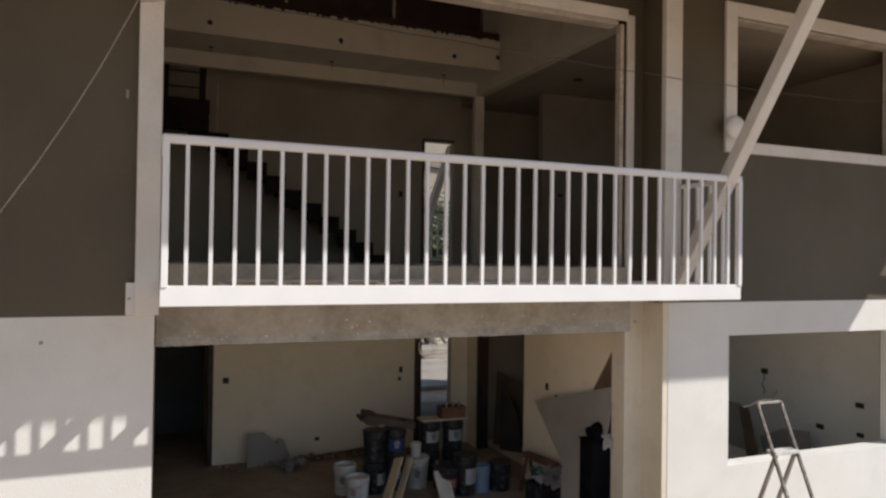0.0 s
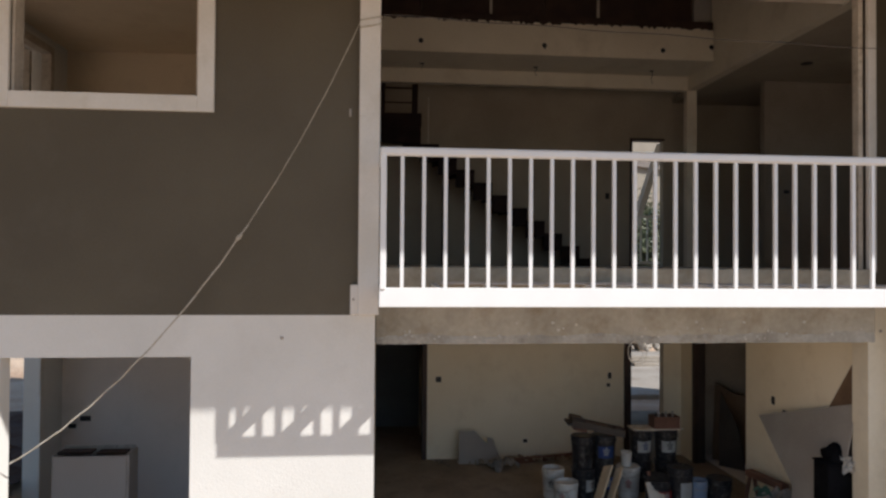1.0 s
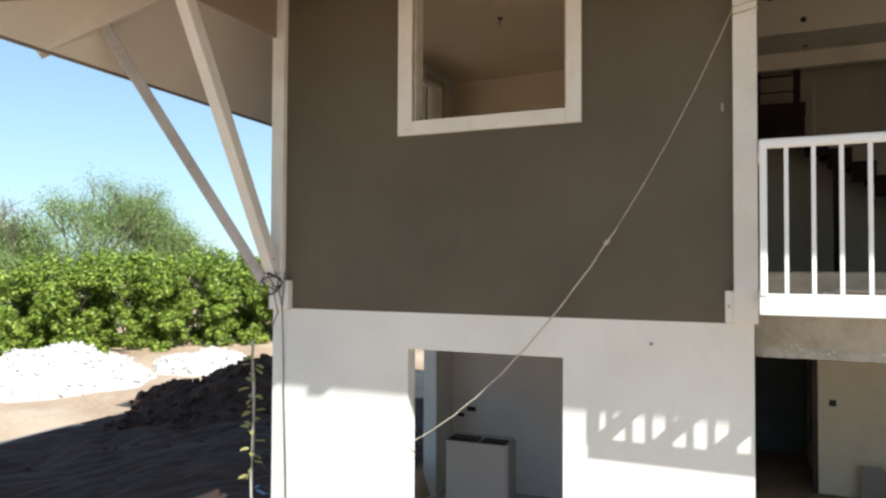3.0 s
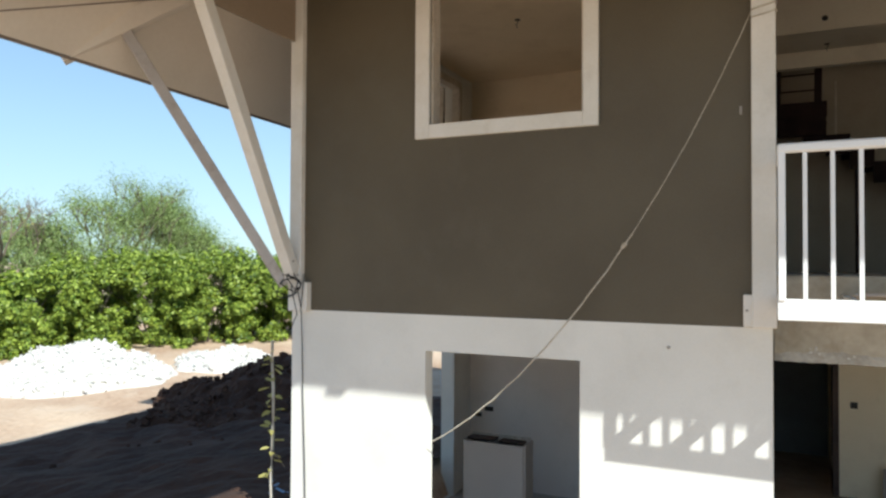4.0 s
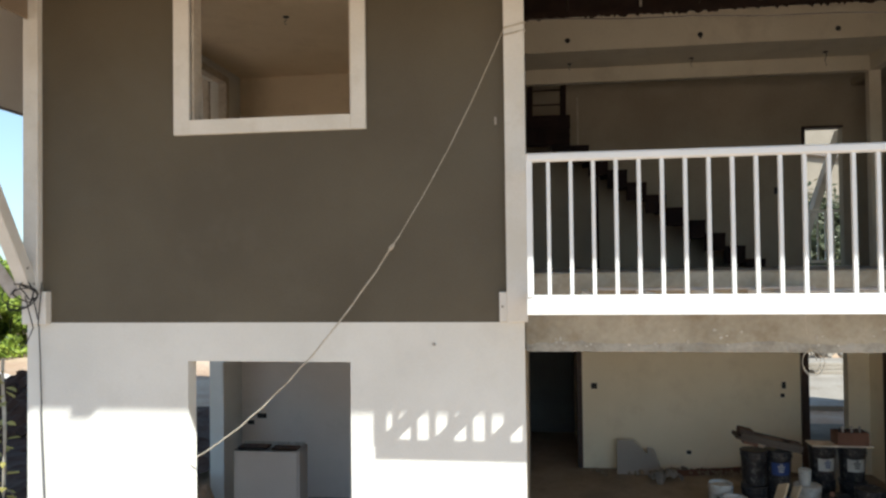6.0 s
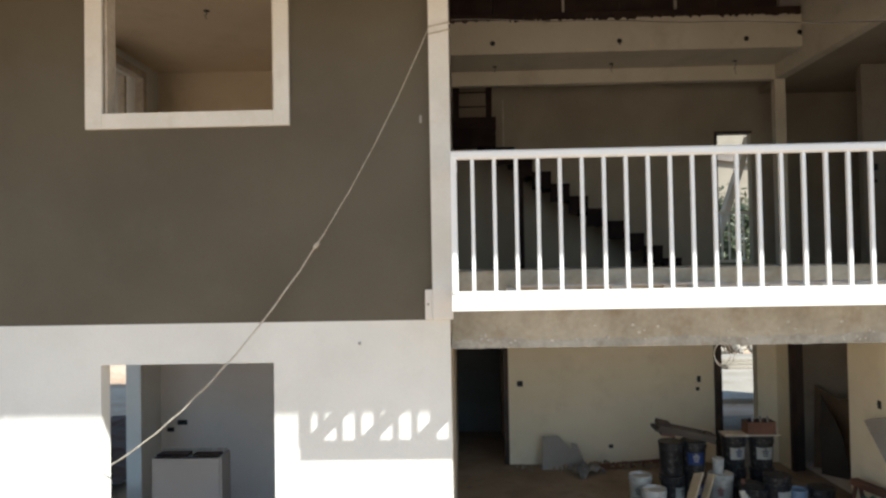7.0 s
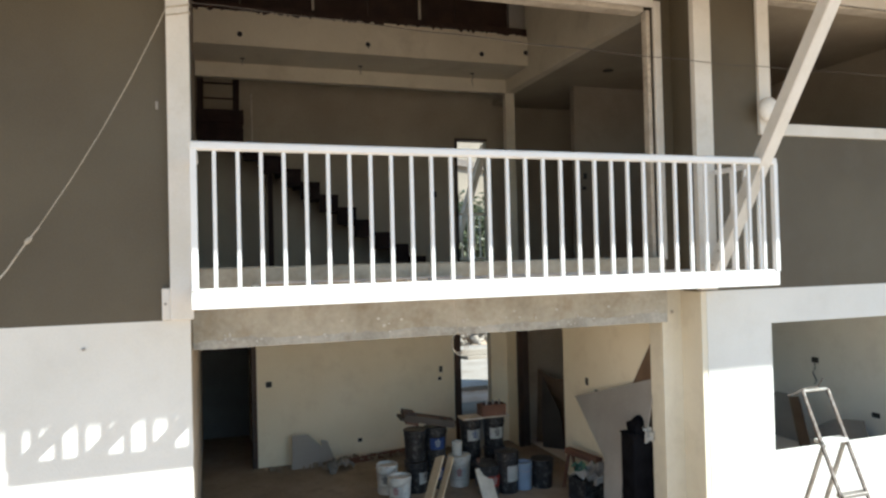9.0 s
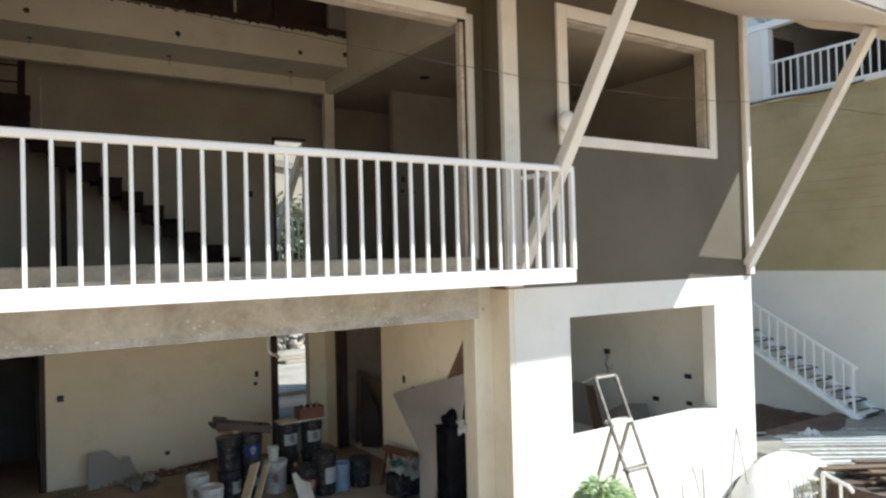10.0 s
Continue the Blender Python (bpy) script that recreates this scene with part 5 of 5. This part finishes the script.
for k in range(34):
    z = 0.70 + 0.042 * k + rnd.uniform(-0.03, 0.03)
    a = rnd.uniform(0, 6.283)
    part("leaf", big_leaf((0.03 * math.cos(a), 0.03 * math.sin(a), z), (math.cos(a), math.sin(a), rnd.uniform(-0.4, 0.3)), rnd.uniform(0.09, 0.16), k), VINE_LEAF, sap)

palm = thing("leafy_bush", "bright green leafy bush growing below the front wall", "bush", "", pose(4.47, -0.72, GROUND) @ Matrix.Diagonal((1.2, 1.2, 0.93, 1)))
bm, tips = limbs((0, 0, 0), 1.05, 0.9, 61, 3, 0.03)
part("stem", bm, BARK, palm)
rnd = random.Random(62)
shapes = []
for k in range(12):
    leaf = big_leaf((0, 0, 0), (1, 0, 0), 1.0, k)
    leaf.verts.index_update()
    shapes.append(([(v.co.x, v.co.y * 0.62, v.co.z) for v in leaf.verts], [[v.index for v in f.verts] for f in leaf.faces]))
    leaf.free()
verts, faces = [], []
for k in range(2100):
    a, t = rnd.uniform(0, 6.283), rnd.random()
    r = 0.06 + 0.33 * t
    clump = 0.75 + 0.35 * noise.noise((math.cos(a) * 2.2, math.sin(a) * 2.2, 3 + t))
    p = Vector((r * clump * math.cos(a), r * clump * math.sin(a), 0.56 + 0.52 * (1 - t * t) * (0.8 + 0.2 * clump) + rnd.uniform(-0.16, 0.04)))
    way = Vector((math.cos(a + rnd.uniform(-0.7, 0.7)), math.sin(a + rnd.uniform(-0.7, 0.7)), rnd.uniform(0.1, 0.6) - 1.1 * t))
    m = Matrix.Translation(p) @ way.to_track_quat("X", "Z").to_matrix().to_4x4() @ pose(0, 0, 0, rnd.uniform(-50, 50)) @ Matrix.Scale(rnd.uniform(0.04, 0.085), 4)
    vs, fs = shapes[k % 12]
    faces += [[i + len(verts) for i in f] for f in fs]
    verts += [m @ Vector(v) for v in vs]
me = bpy.data.meshes.new("foliage")
me.from_pydata(verts, [], faces)
me.materials.append(PALM_LEAF)
new("foliage", me).parent = palm

# ---- rubble heaps and litter on the left ----
def mound(name, place, rx, ry, h, seed, material, label, category, rough=0.12, chips=0, chip=0.06, keep=None):
    """A heap: a knobbly dome with an uneven foot, and loose chips over it."""
    bm = bmesh.new()
    n = 70
    bmesh.ops.create_grid(bm, x_segments=n, y_segments=n, size=1.25)
    for v in bm.verts:
        x, y = v.co.x, v.co.y
        r = math.hypot(x, y) + 0.25 * noise.noise((x * 1.7, y * 1.7, seed))
        z = max(0.0, 1 - r) ** 0.75 * h
        k = min(1.0, z / (0.15 * h))
        z += k * rough * (noise.noise((x * rx * 1.4, y * ry * 1.4, seed + 2)) + 0.6 * abs(noise.noise((x * rx * 4.5, y * ry * 4.5, seed + 4))) + 0.4 * noise.noise((x * rx * 9, y * ry * 9, seed + 6)))
        v.co = (x * rx, y * ry, z - 0.06)
    bmesh.ops.delete(bm, geom=[f for f in bm.faces if all(v.co.z < -0.055 for v in f.verts)], context="FACES")
    if keep:
        bmesh.ops.delete(bm, geom=[v for v in bm.verts if not keep(place @ v.co)], context="VERTS")
    rnd = random.Random(seed)
    verts = [v.co.copy() for v in bm.verts if v.co.z > 0.02]
    for _ in range(chips):
        p = rnd.choice(verts)
        s = chip * rnd.uniform(0.4, 1.5)
        made = bmesh.ops.create_cube(bm, size=s)["verts"]
        m = Matrix.Translation(p + Vector((rnd.uniform(-0.1, 0.1), rnd.uniform(-0.1, 0.1), s * 0.2))) @ Euler((rnd.uniform(0, 6), rnd.uniform(0, 6), rnd.uniform(0, 6))).to_matrix().to_4x4() @ Matrix.Diagonal((1, rnd.uniform(0.5, 1), rnd.uniform(0.4, 0.9), 1))
        for v in made:
            v.co = m @ (v.co * rnd.uniform(0.8, 1.2))
    ob = tagged(part(name, bm, material), label, category, kind="stuff")
    ob.matrix_basis = place
    return ob


mound("rubble_heap", pose(-16.6, 7.5, site_height(-16.6, 7.5), 0, 0, 20), 2.7, 2.6, 0.95, 71, STONE, "heap of broken white rubble in full sun", "rubble heap", 0.16, 1500, 0.065)
mound("rubble_heap", pose(-14.9, 11.3, site_height(-14.9, 11.3), 0, 0, 20), 1.55, 1.6, 0.55, 72, STONE, "smaller heap of broken white rubble", "rubble heap", 0.14, 700, 0.06)
mound("soil_heap", pose(-9.8, 7.1, GROUND, 0, 0, 30), 2.4, 2.9, 1.0, 75, SHADE_SOIL, "dark heap of dug-out soil in the shade of the house", "soil heap", 0.28, 260, 0.10)
# Dark layer over the earth where the house's shadow falls; shade as colour.
mound("soil_shade_layer", pose(-7.0, 2.8, GROUND + 0.13, 0, 0, 6), 4.0, 6.6, 0.24, 77, SHADE_SOIL, "dark layer over the earth beside the house, painting its shade", "soil", 0.10, 0, 0.045, lambda p: p.x < -4.56)
mound("soil_heap", pose(-9.9, 5.0, GROUND, 0, 0, 70), 1.6, 1.0, 0.42, 76, SHADE_SOIL, "low bank of dug-out soil", "soil heap", 0.20, 120, 0.08)
stones("soil_clods", 330, 79, pose(-7.5, 3.0, GROUND + 0.06), (2.6, 4.4), 0.045, SHADE_SOIL, "scattered clods on the dark shade layer beside the house", "soil", 0.16)
stones("gravel", 120, 74, pose(-8.0, 3.4, GROUND), (3.0, 1.6), 0.035, STONE, "scattered pale stones and chips on the earth", "stones")
rnd = random.Random(75)
BLUE_SHEET = plain("pale_blue_plastic", (0.22, 0.33, 0.48), 0.45)
for k in range(16):
    x, y = -5.75 + rnd.gauss(0, 0.35), 2.1 + rnd.gauss(0, 0.45)
    a, l = rnd.uniform(0, 6.283), rnd.uniform(0.15, 0.5)
    tagged(part("plastic_strip", box((-l / 2, -0.02, 0), (l / 2, 0.02, 0.006), 0.001), BLUE_SHEET), "torn strip of pale blue plastic on the dark earth", "plastic strip", "plastic strips").matrix_basis = pose(x, y, GROUND + 0.20 + 0.03 * rnd.random(), rnd.uniform(-8, 8), rnd.uniform(-10, 10), math.degrees(a))

# ---- the neighbouring house on the right ----
NX = 13.2
GREY_WALL = surface("grey_render", (0.24, 0.22, 0.20), (0.30, 0.28, 0.25), 0.85, 40, 1.0, 0.2)
nb = thing("neighbour_house", "two-storey neighbouring house with olive siding above a white base", "house")
part("base_wall", wall_mesh(-0.8, 3.6, GROUND - 0.9, 2.44, [], NX, NX + 0.2, "y"), WHITE_WALL, nb)
part("base_wall", wall_mesh(NX + 0.2, 24, GROUND - 0.9, 2.44, [], 3.4, 3.6, "x"), WHITE_WALL, nb)
z = 2.44
while z < 5.60:
    part("siding_board", box((NX - 0.014, -0.8, z), (NX + 0.2, 3.62, z + 0.184), 0.0), SIDING, nb)
    z += 0.187
part("siding_backing", box((NX + 0.02, -0.8, 2.44), (NX + 0.24, 3.61, 5.79)), SIDING, nb)
# Unseen wall added to keep the sun off the balcony's end wall.
part("unseen_sun_screen", box((NX + 0.2, -1.0, GROUND), (NX + 7.0, -0.81, 9.2)), BROWN_WALL, nb)
part("balcony_slab", box((NX - 0.06, -0.8, 5.79), (NX + 7.0, 3.66, 5.86), 0.004), WHITE_WALL, nb)
part("balcony_back_wall", wall_mesh(-0.8, 3.07, 5.86, 9.2, [], NX + 6.8, NX + 7.0, "y"), BROWN_WALL, nb)
part("balcony_door", box((NX + 0.30, 3.03, 5.86), (NX + 1.03, 3.066, 7.16), 0.004), DOOR_DARK, nb, "dark timber door")
part("end_wall", box((NX + 0.16, 3.07, 5.86), (NX + 7.0, 3.2, 9.2)), GREY_WALL, nb)
part("front_panel", box((NX, 2.99, 5.86), (NX + 0.155, 6.2, 7.275)), WHITE_WALL, nb)
part("balcony_ceiling", box((NX + 0.21, -0.8, 7.9), (NX + 7.0, 3.06, 8.0)), GREY_WALL, nb)
part("lower_end_wall", box((NX + 0.2, 3.62, GROUND), (NX + 8, 6.2, 5.86)), WHITE_WALL, nb)
part("corner_post", box((NX - 0.012, 2.97, 5.86), (NX + 0.17, 3.11, 7.268), 0.006), RAIL, nb)
part("fascia", box((NX - 0.03, -0.8, 7.27), (NX + 0.14, 6.2, 7.40), 0.006), RAIL, nb)
for y, dy, dz in ((3.1, 0.55, 0.62), (2.98, 0.0, 0.75), (2.82, -0.62, 0.5)):
    part("gable_strut", bar((NX + 0.06, y, 7.42), (NX + 0.06, y + dy, 7.42 + dz), 0.07, 0.06), METAL_GREY, nb, "grey fan strut in the gable")
part("roof_slab", prism([(NX - 0.8, -0.8, 8.7), (NX + 7, -0.8, 9.3), (NX + 7, 3.4, 9.3), (NX - 0.8, 3.4, 8.7)], 0.16), SOFFIT, nb)
part("gable_panel", box((NX + 0.10, -0.8, 7.40), (NX + 0.2, 6.2, 9.0)), WHITE_WALL, nb)
nr = thing("balcony_railing", "white metal railing of the neighbour's balcony", "railing", "", pose(NX - 0.02, 0, 5.86))
part("top_rail", box((-0.025, -0.8, 0.68), (0.025, 3.0, 0.725), 0.008), RAIL, nr)
part("bottom_rail", box((-0.025, -0.8, 0.0), (0.025, 3.0, 0.05), 0.008), RAIL, nr)
me = mesh_of(box((-0.012, -0.012, 0.05), (0.012, 0.012, 0.68)), "bar", RAIL)
for k in range(26):
    o = new("bar", me)
    o.parent, o.location = nr, (0, 2.95 - 0.145 * k, 0)
hose = [(NX - 0.09, 3.6 - 0.35 * k, 5.80 + 0.03 * math.sin(k * 0.9)) for k in range(8)]
tagged(part("hose", tube(hose, 0.018, 7), RUBBER), "black hose lying along the balcony edge", "hose")


def outdoor_stair():
    """A white metal stair along the neighbour's wall, rising away from the camera, with patterned treads."""
    st = thing("outdoor_stair", "white outdoor stair with dark-edged treads and a metal handrail", "staircase")
    y0, z0, run, rise, x0, x1 = 1.0, -0.13, 0.287, 0.154, 12.42, 13.15
    n = 13
    top = (y0 + run * n, z0 + rise * n)
    part("stringer", bar((x0, y0 + 0.02, z0 + 0.04), (x0, top[0], top[1]), 0.06, 0.21, 0.004, 0), RAIL, st)
    part("stringer", bar((x1, y0 + 0.02, z0 + 0.04), (x1, top[0], top[1]), 0.06, 0.21, 0.004, 0), RAIL, st)
    for k in range(n):
        y, z = y0 + run * k, z0 + rise * (k + 1)
        tr = part("tread", box((x0 + 0.03, y, z - 0.03), (x1 - 0.03, y + run + 0.02, z), 0.004), TRIM, st)
        part("nosing", box((x0 + 0.05, y - 0.008, z - 0.022), (x1 - 0.05, y + 0.022, z + 0.004)), RUBBER, tr, "dark grip strip")
        part("nosing", box((x0 + 0.25, y + run * 0.72, z), (x1 - 0.05, y + run * 0.72 + 0.035, z + 0.012)), RUBBER, tr, "dark grip strip")
        part("nosing", box((x1 - 0.09, y + 0.03, z), (x1 - 0.05, y + run * 0.72, z + 0.012)), RUBBER, tr, "dark grip strip")
    lift = 0.86
    part("handrail", bar((x0, y0 + 0.09, z0 + lift + 0.06), (x0, top[0], top[1] + lift + 0.06), 0.05, 0.03), RAIL, st)
    for k in range(18):
        y = y0 + 0.16 + 0.168 * k
        if y < top[0]:
            z = z0 + rise * (y - y0) / run + 0.05
            part("baluster", box((x0 - 0.012, y - 0.012, z), (x0 + 0.012, y + 0.012, z + lift - 0.02)), RAIL, st)
    part("newel", box((x0 - 0.02, y0 + 0.15, z0), (x0 + 0.02, y0 + 0.19, z0 + lift + 0.10), 0.004), RAIL, st)
    return st


outdoor_stair()
BANK = surface("dark_red_soil", (0.080, 0.052, 0.039), (0.13, 0.088, 0.068), 1.0, 10, 1.0, 0.8, depth=0.03)
structure("earth_bank", prism([(11.95, 1.45, -0.62), (13.2, 1.45, -0.62), (13.2, 6.0, -0.62), (11.95, 6.0, -0.62)], 0.02), BANK, "dark reddish soil at the foot of the stair", "ground")
bm = bmesh.new()
rows = [[bm.verts.new((x + 0.05 * noise.noise((x, y, 1)), y, z + 0.05 * noise.noise((x * 4, y * 4, 2)))) for x, z in ((11.9, -0.66), (12.2, -0.55), (12.5, -0.36), (12.8, -0.30), (13.2, -0.28))] for y in [1.42 + 0.15 * k for k in range(32)]]
for r0, r1 in zip(rows, rows[1:]):
    for a, b, c, d in zip(r0, r0[1:], r1[1:], r1):
        bm.faces.new((a, b, c, d))
structure("earth_slope", bm, BANK, "dark reddish soil slope under the stair", "ground")
PALE_PATH = surface("pale_concrete", (0.19, 0.178, 0.16), (0.29, 0.275, 0.25), 0.95, 18, 1.2, 0.6, dirt=(0.26, 0.20, 0.15), dirt_amount=0.6)
structure("pavement_edge", box((9.02, -0.30, GROUND - 0.6), (9.3, F - 0.02, GROUND + 0.08), 0.01), PALE_PATH, "grey concrete edge of the path", "pavement")
structure("soil_step", box((8.75, -4.0, GROUND - 0.6), (9.3, -0.302, GROUND + 0.07), 0.03), BANK, "dark reddish soil at the edge of the path", "ground")
structure("rough_ground", box((9.06, 1.42, -0.9), (11.95, 3.6, -0.58), 0.01), PALE_PATH, "grey rough ground beside the house", "pavement")
structure("pavement", box((9.3, -4.0, GROUND - 0.6), (13.2, 1.42, GROUND + 0.08), 0.01), PALE_PATH, "grey concrete path below the stair", "pavement")
rnd = random.Random(81)
GREY_TIMBER = surface("weathered_timber", (0.34, 0.31, 0.27), (0.55, 0.52, 0.47), 0.85, 30, 3.0, 0.3, dirt=(0.22, 0.16, 0.11), dirt_amount=0.6)
# White strips laid as battens stand in for stripes of sunlight on the path.
n = 5.55
while n < 7.72:
    a0 = (8.75 if n > 7.25 else 7.3) + rnd.uniform(-0.15, 0.35)
    l = rnd.uniform(1.5, 2.6)
    x, y = 0.588 * n + 0.809 * (a0 + l / 2), 0.809 * n - 0.588 * (a0 + l / 2)
    if x + 0.405 * l < 13.1:
        w = rnd.uniform(0.012, 0.026)
        tagged(part("batten", box((-l / 2, -w, 0), (l / 2, w, 0.022), 0.003), (RAIL, PAINTED_STEP, GREY_TIMBER)[int(rnd.random() * 3)]), "long thin white strip standing for a stripe of sunlight on the path", "batten", "pale battens").matrix_basis = pose(x, y, GROUND + 0.082, 0, 0, -36 + rnd.uniform(-2.5, 2.5))
    n += rnd.uniform(0.13, 0.22)
bm = bmesh.new()
edge = [(10.3, 1.45), (10.45, 1.12), (10.72, 0.86), (11.05, 0.93), (11.4, 0.90), (11.75, 0.98), (12.1, 1.15), (12.35, 1.26), (12.35, 1.45)]
top = [bm.verts.new((x, y, GROUND + 0.086 + 0.05 * (y > 1.3))) for x, y in edge]
low = [bm.verts.new((x, y, GROUND + 0.06)) for x, y in edge]
bm.faces.new(top)
for k in range(len(edge)):
    bm.faces.new((top[k], low[k], low[(k + 1) % len(edge)], top[(k + 1) % len(edge)]))
structure("spilled_soil", bm, BANK, "dark reddish soil spilled onto the path", "ground")
crumpled("plastic_bag", (0.30, 0.16), pose(10.72, 0.98, GROUND + 0.10, 0, 0, -30), PAINTED_STEP, "crumpled white plastic bag on the soil", "bag", 31, 0.10)
for k in range(16):
    l = rnd.uniform(0.6, 1.5)
    tagged(part("plank", box((-l / 2, -0.06, 0), (l / 2, 0.06, 0.025), 0.003), (BROWN_PLY, DARK_WOOD, BANK)[k % 3]), "weathered brown plank in a scrap heap", "plank", "scrap planks").matrix_basis = pose(9.45 + rnd.uniform(-0.2, 0.4), -0.72 + rnd.uniform(-0.5, 0.25), GROUND + 0.085 + 0.026 * (k // 3), 0, 0, -38 + rnd.uniform(-30, 30))
WHITE_SAND = surface("white_sand", (0.66, 0.64, 0.60), (0.78, 0.76, 0.72), 1.0, 60, 3.0, 0.3)


def sand_spread(place, long, wide, low, high):
    """A smooth low ridge of sand: a broad crown, gently falling to one end, with soft flanks."""
    bm = bmesh.new()
    bmesh.ops.create_grid(bm, x_segments=90, y_segments=60, size=1)
    for v in bm.verts:
        x, y = v.co.x, v.co.y
        d = (abs(x) ** 2.3 + abs(y) ** 2.3) ** (1 / 2.3) + 0.08 * noise.noise((x * 1.9, y * 1.4, 4))
        t = min(max(1.5 * (1 - d), 0.0), 1.0)
        top = high + 0.48 * min(x * long, 0)
        v.co = (x * long, y * wide, low + (top - low) * t * t * (3 - 2 * t) + 0.018 * noise.noise((x * 6, y * 3, 8)) * t)
    bm.transform(place)
    bmesh.ops.delete(bm, geom=[v for v in bm.verts if v.co.y > F - 0.01 and v.co.x < 9.08 or v.co.z < low + 0.004], context="VERTS")
    return bm


tagged(part("sand_heap", sand_spread(pose(8.88, 0.27, 0, 0, 0, 23), 1.65, 0.95, -0.64, 0.02), WHITE_SAND), "smooth heap of white sand in full sun", "sand heap", kind="stuff")
hr = thing("small_handrail", "short white metal handrail beside the steps", "handrail", "", pose(8.30, -0.52, -0.64))
part("post", tube([(0, 0, 0), (0, 0, 0.84)], 0.022, 8), RAIL, hr)
part("rail", tube([(0, 0, 0.84), (-0.10, -0.17, 0.84), (-0.24, -0.41, 0.84), (-0.28, -0.48, 0.80)], 0.022, 8), RAIL, hr)
part("post", tube([(-0.17, -0.29, 0), (-0.17, -0.29, 0.84)], 0.018, 8), RAIL, hr)
DRY_LEAF = leaf_material("dry_leaves", (0.20, 0.19, 0.09), (0.42, 0.38, 0.22))
wd = thing("weeds", "straggly dry weeds beside the handrail", "weeds", "", pose(8.50, -0.36, -0.62))
rnd = random.Random(83)
bm = bmesh.new()
for k in range(26):
    a, b = rnd.uniform(-0.25, 0.25), rnd.uniform(-0.25, 0.25)
    add_tube(bm, [(a, b, 0), (a * 1.1, b * 1.1, 0.25), (a * 1.2 + rnd.uniform(-0.08, 0.08), b * 1.2, rnd.uniform(0.4, 0.72) + 0.5 * max(0, b))], 0.004, 4)
part("stalks", bm, BARK, wd)
me = leaf_cloud([(rnd.uniform(-0.2, 0.2), rnd.uniform(-0.28, 0.28), rnd.uniform(0.15, 0.66), 0.09) for _ in range(16)], 420, 0.022, 84, 0.9)
me.materials.append(DRY_LEAF)
new("foliage", me).parent = wd

# ---- behind the house, seen through its rear doors ----
YARD = surface("pale_yard_concrete", (0.27, 0.235, 0.195), (0.38, 0.34, 0.29), 0.95, 18, 0.7, 0.4, dirt=(0.22, 0.175, 0.13), dirt_amount=0.7)
structure("yard", box((3.0, 10.0, GROUND - 0.3), (12.0, 16.4, GROUND + 0.10), 0.01), YARD, "pale dusty concrete yard in the sun behind the house", "pavement")
stones("debris_pile", 300, 91, pose(8.6, 16.9, GROUND + 0.1), (2.2, 0.9), 0.13, YARD, "low pile of broken concrete at the edge of the yard", "rubble", 0.5)
rnd = random.Random(92)
for k in range(14):
    l = rnd.uniform(0.8, 1.9)
    tagged(part("scrap_timber", box((-l / 2, -0.04, -0.03), (l / 2, 0.04, 0.03), 0.004), (DULL_SHADED_TIMBER, BROWN_PLY, GREY_TIMBER)[k % 3]), "weathered scrap timber thrown on the debris pile", "timber", "scrap timber behind the house").matrix_basis = pose(8.5 + rnd.uniform(-1.1, 1.1), 16.6 + rnd.uniform(-0.3, 0.4), GROUND + 0.55 + 0.05 * (k % 6), rnd.uniform(-6, 6), rnd.uniform(-14, 14), rnd.uniform(-40, 40))
for k in range(3):
    tagged(part("stone_slab", box((-0.9, -0.45, 0), (0.9, 0.45, 0.09), 0.012), YARD), "pale stone slab lying in the sunlit yard", "stone slab", "stacked slabs").matrix_basis = pose(7.9 + rnd.uniform(-0.15, 0.15), 14.6 + rnd.uniform(-0.1, 0.1), GROUND + 0.10 + 0.092 * k, 0, 0, rnd.uniform(-8, 8))
rb = thing("balcony_railing", "white metal railing of the rear balcony", "railing", "", pose(5.0, 7.9, UP))
part("top_rail", box((-1.4, -0.025, 0.92), (1.4, 0.025, 0.97), 0.008), RAIL, rb)
part("bottom_rail", box((-1.4, -0.025, 0.04), (1.4, 0.025, 0.09), 0.008), RAIL, rb)
me = mesh_of(box((-0.012, -0.012, 0.09), (0.012, 0.012, 0.92)), "bar", RAIL)
for k in range(22):
    o = new("bar", me)
    o.parent, o.location = rb, (-1.36 + 0.13 * k, 0, 0)
tagged(part("roof_brace", bar((4.6, 7.95, UP + 0.1), (5.5, 8.3, 5.2), 0.13, 0.12), TRIM), "white painted timber brace under the rear overhang", "brace", "roof braces")
part("rear_soffit", prism([(-4.5, 6.6, 6.0), (10.0, 6.6, 6.0), (10.0, 9.6, 5.62), (-4.5, 9.6, 5.62)], 0.14), SOFFIT, roof)
FAR_WALL = surface("weathered_cream_render", (0.30, 0.255, 0.20), (0.36, 0.31, 0.245), 0.9, 20, 0.6, 0.2, dirt=(0.24, 0.20, 0.15), dirt_amount=0.4)
back_house = thing("rear_house", "cream rendered house behind the trees, its front in the sun", "house", "", pose(11.4, 24.0, GROUND, 0, 0, 4))
part("wall", box((-3.2, 0, -0.3), (4.0, 0.25, 9.4)), FAR_WALL, back_house)
part("eave_board", bar((-3.6, -0.12, 7.62), (4.4, -0.12, 6.62), 0.10, 0.30, 0.01, 90), EAVE_DARK, back_house)
tree("shade_tree", pose(9.0, 18.5, GROUND), 4.7, 97, "dusty green tree behind the house", DIM_LEAF, 5200, 0.13, 0.8, 0.9)

for x, y, h, k in ((8.3, 18.0, 3.9, 111), (9.8, 18.3, 3.8, 113), (9.6, 21.0, 4.3, 117)):
    tree("shade_tree", pose(x, y, GROUND), h, k, "dusty green tree behind the house", DIM_LEAF, 6500, 0.12, 0.8, 0.7)
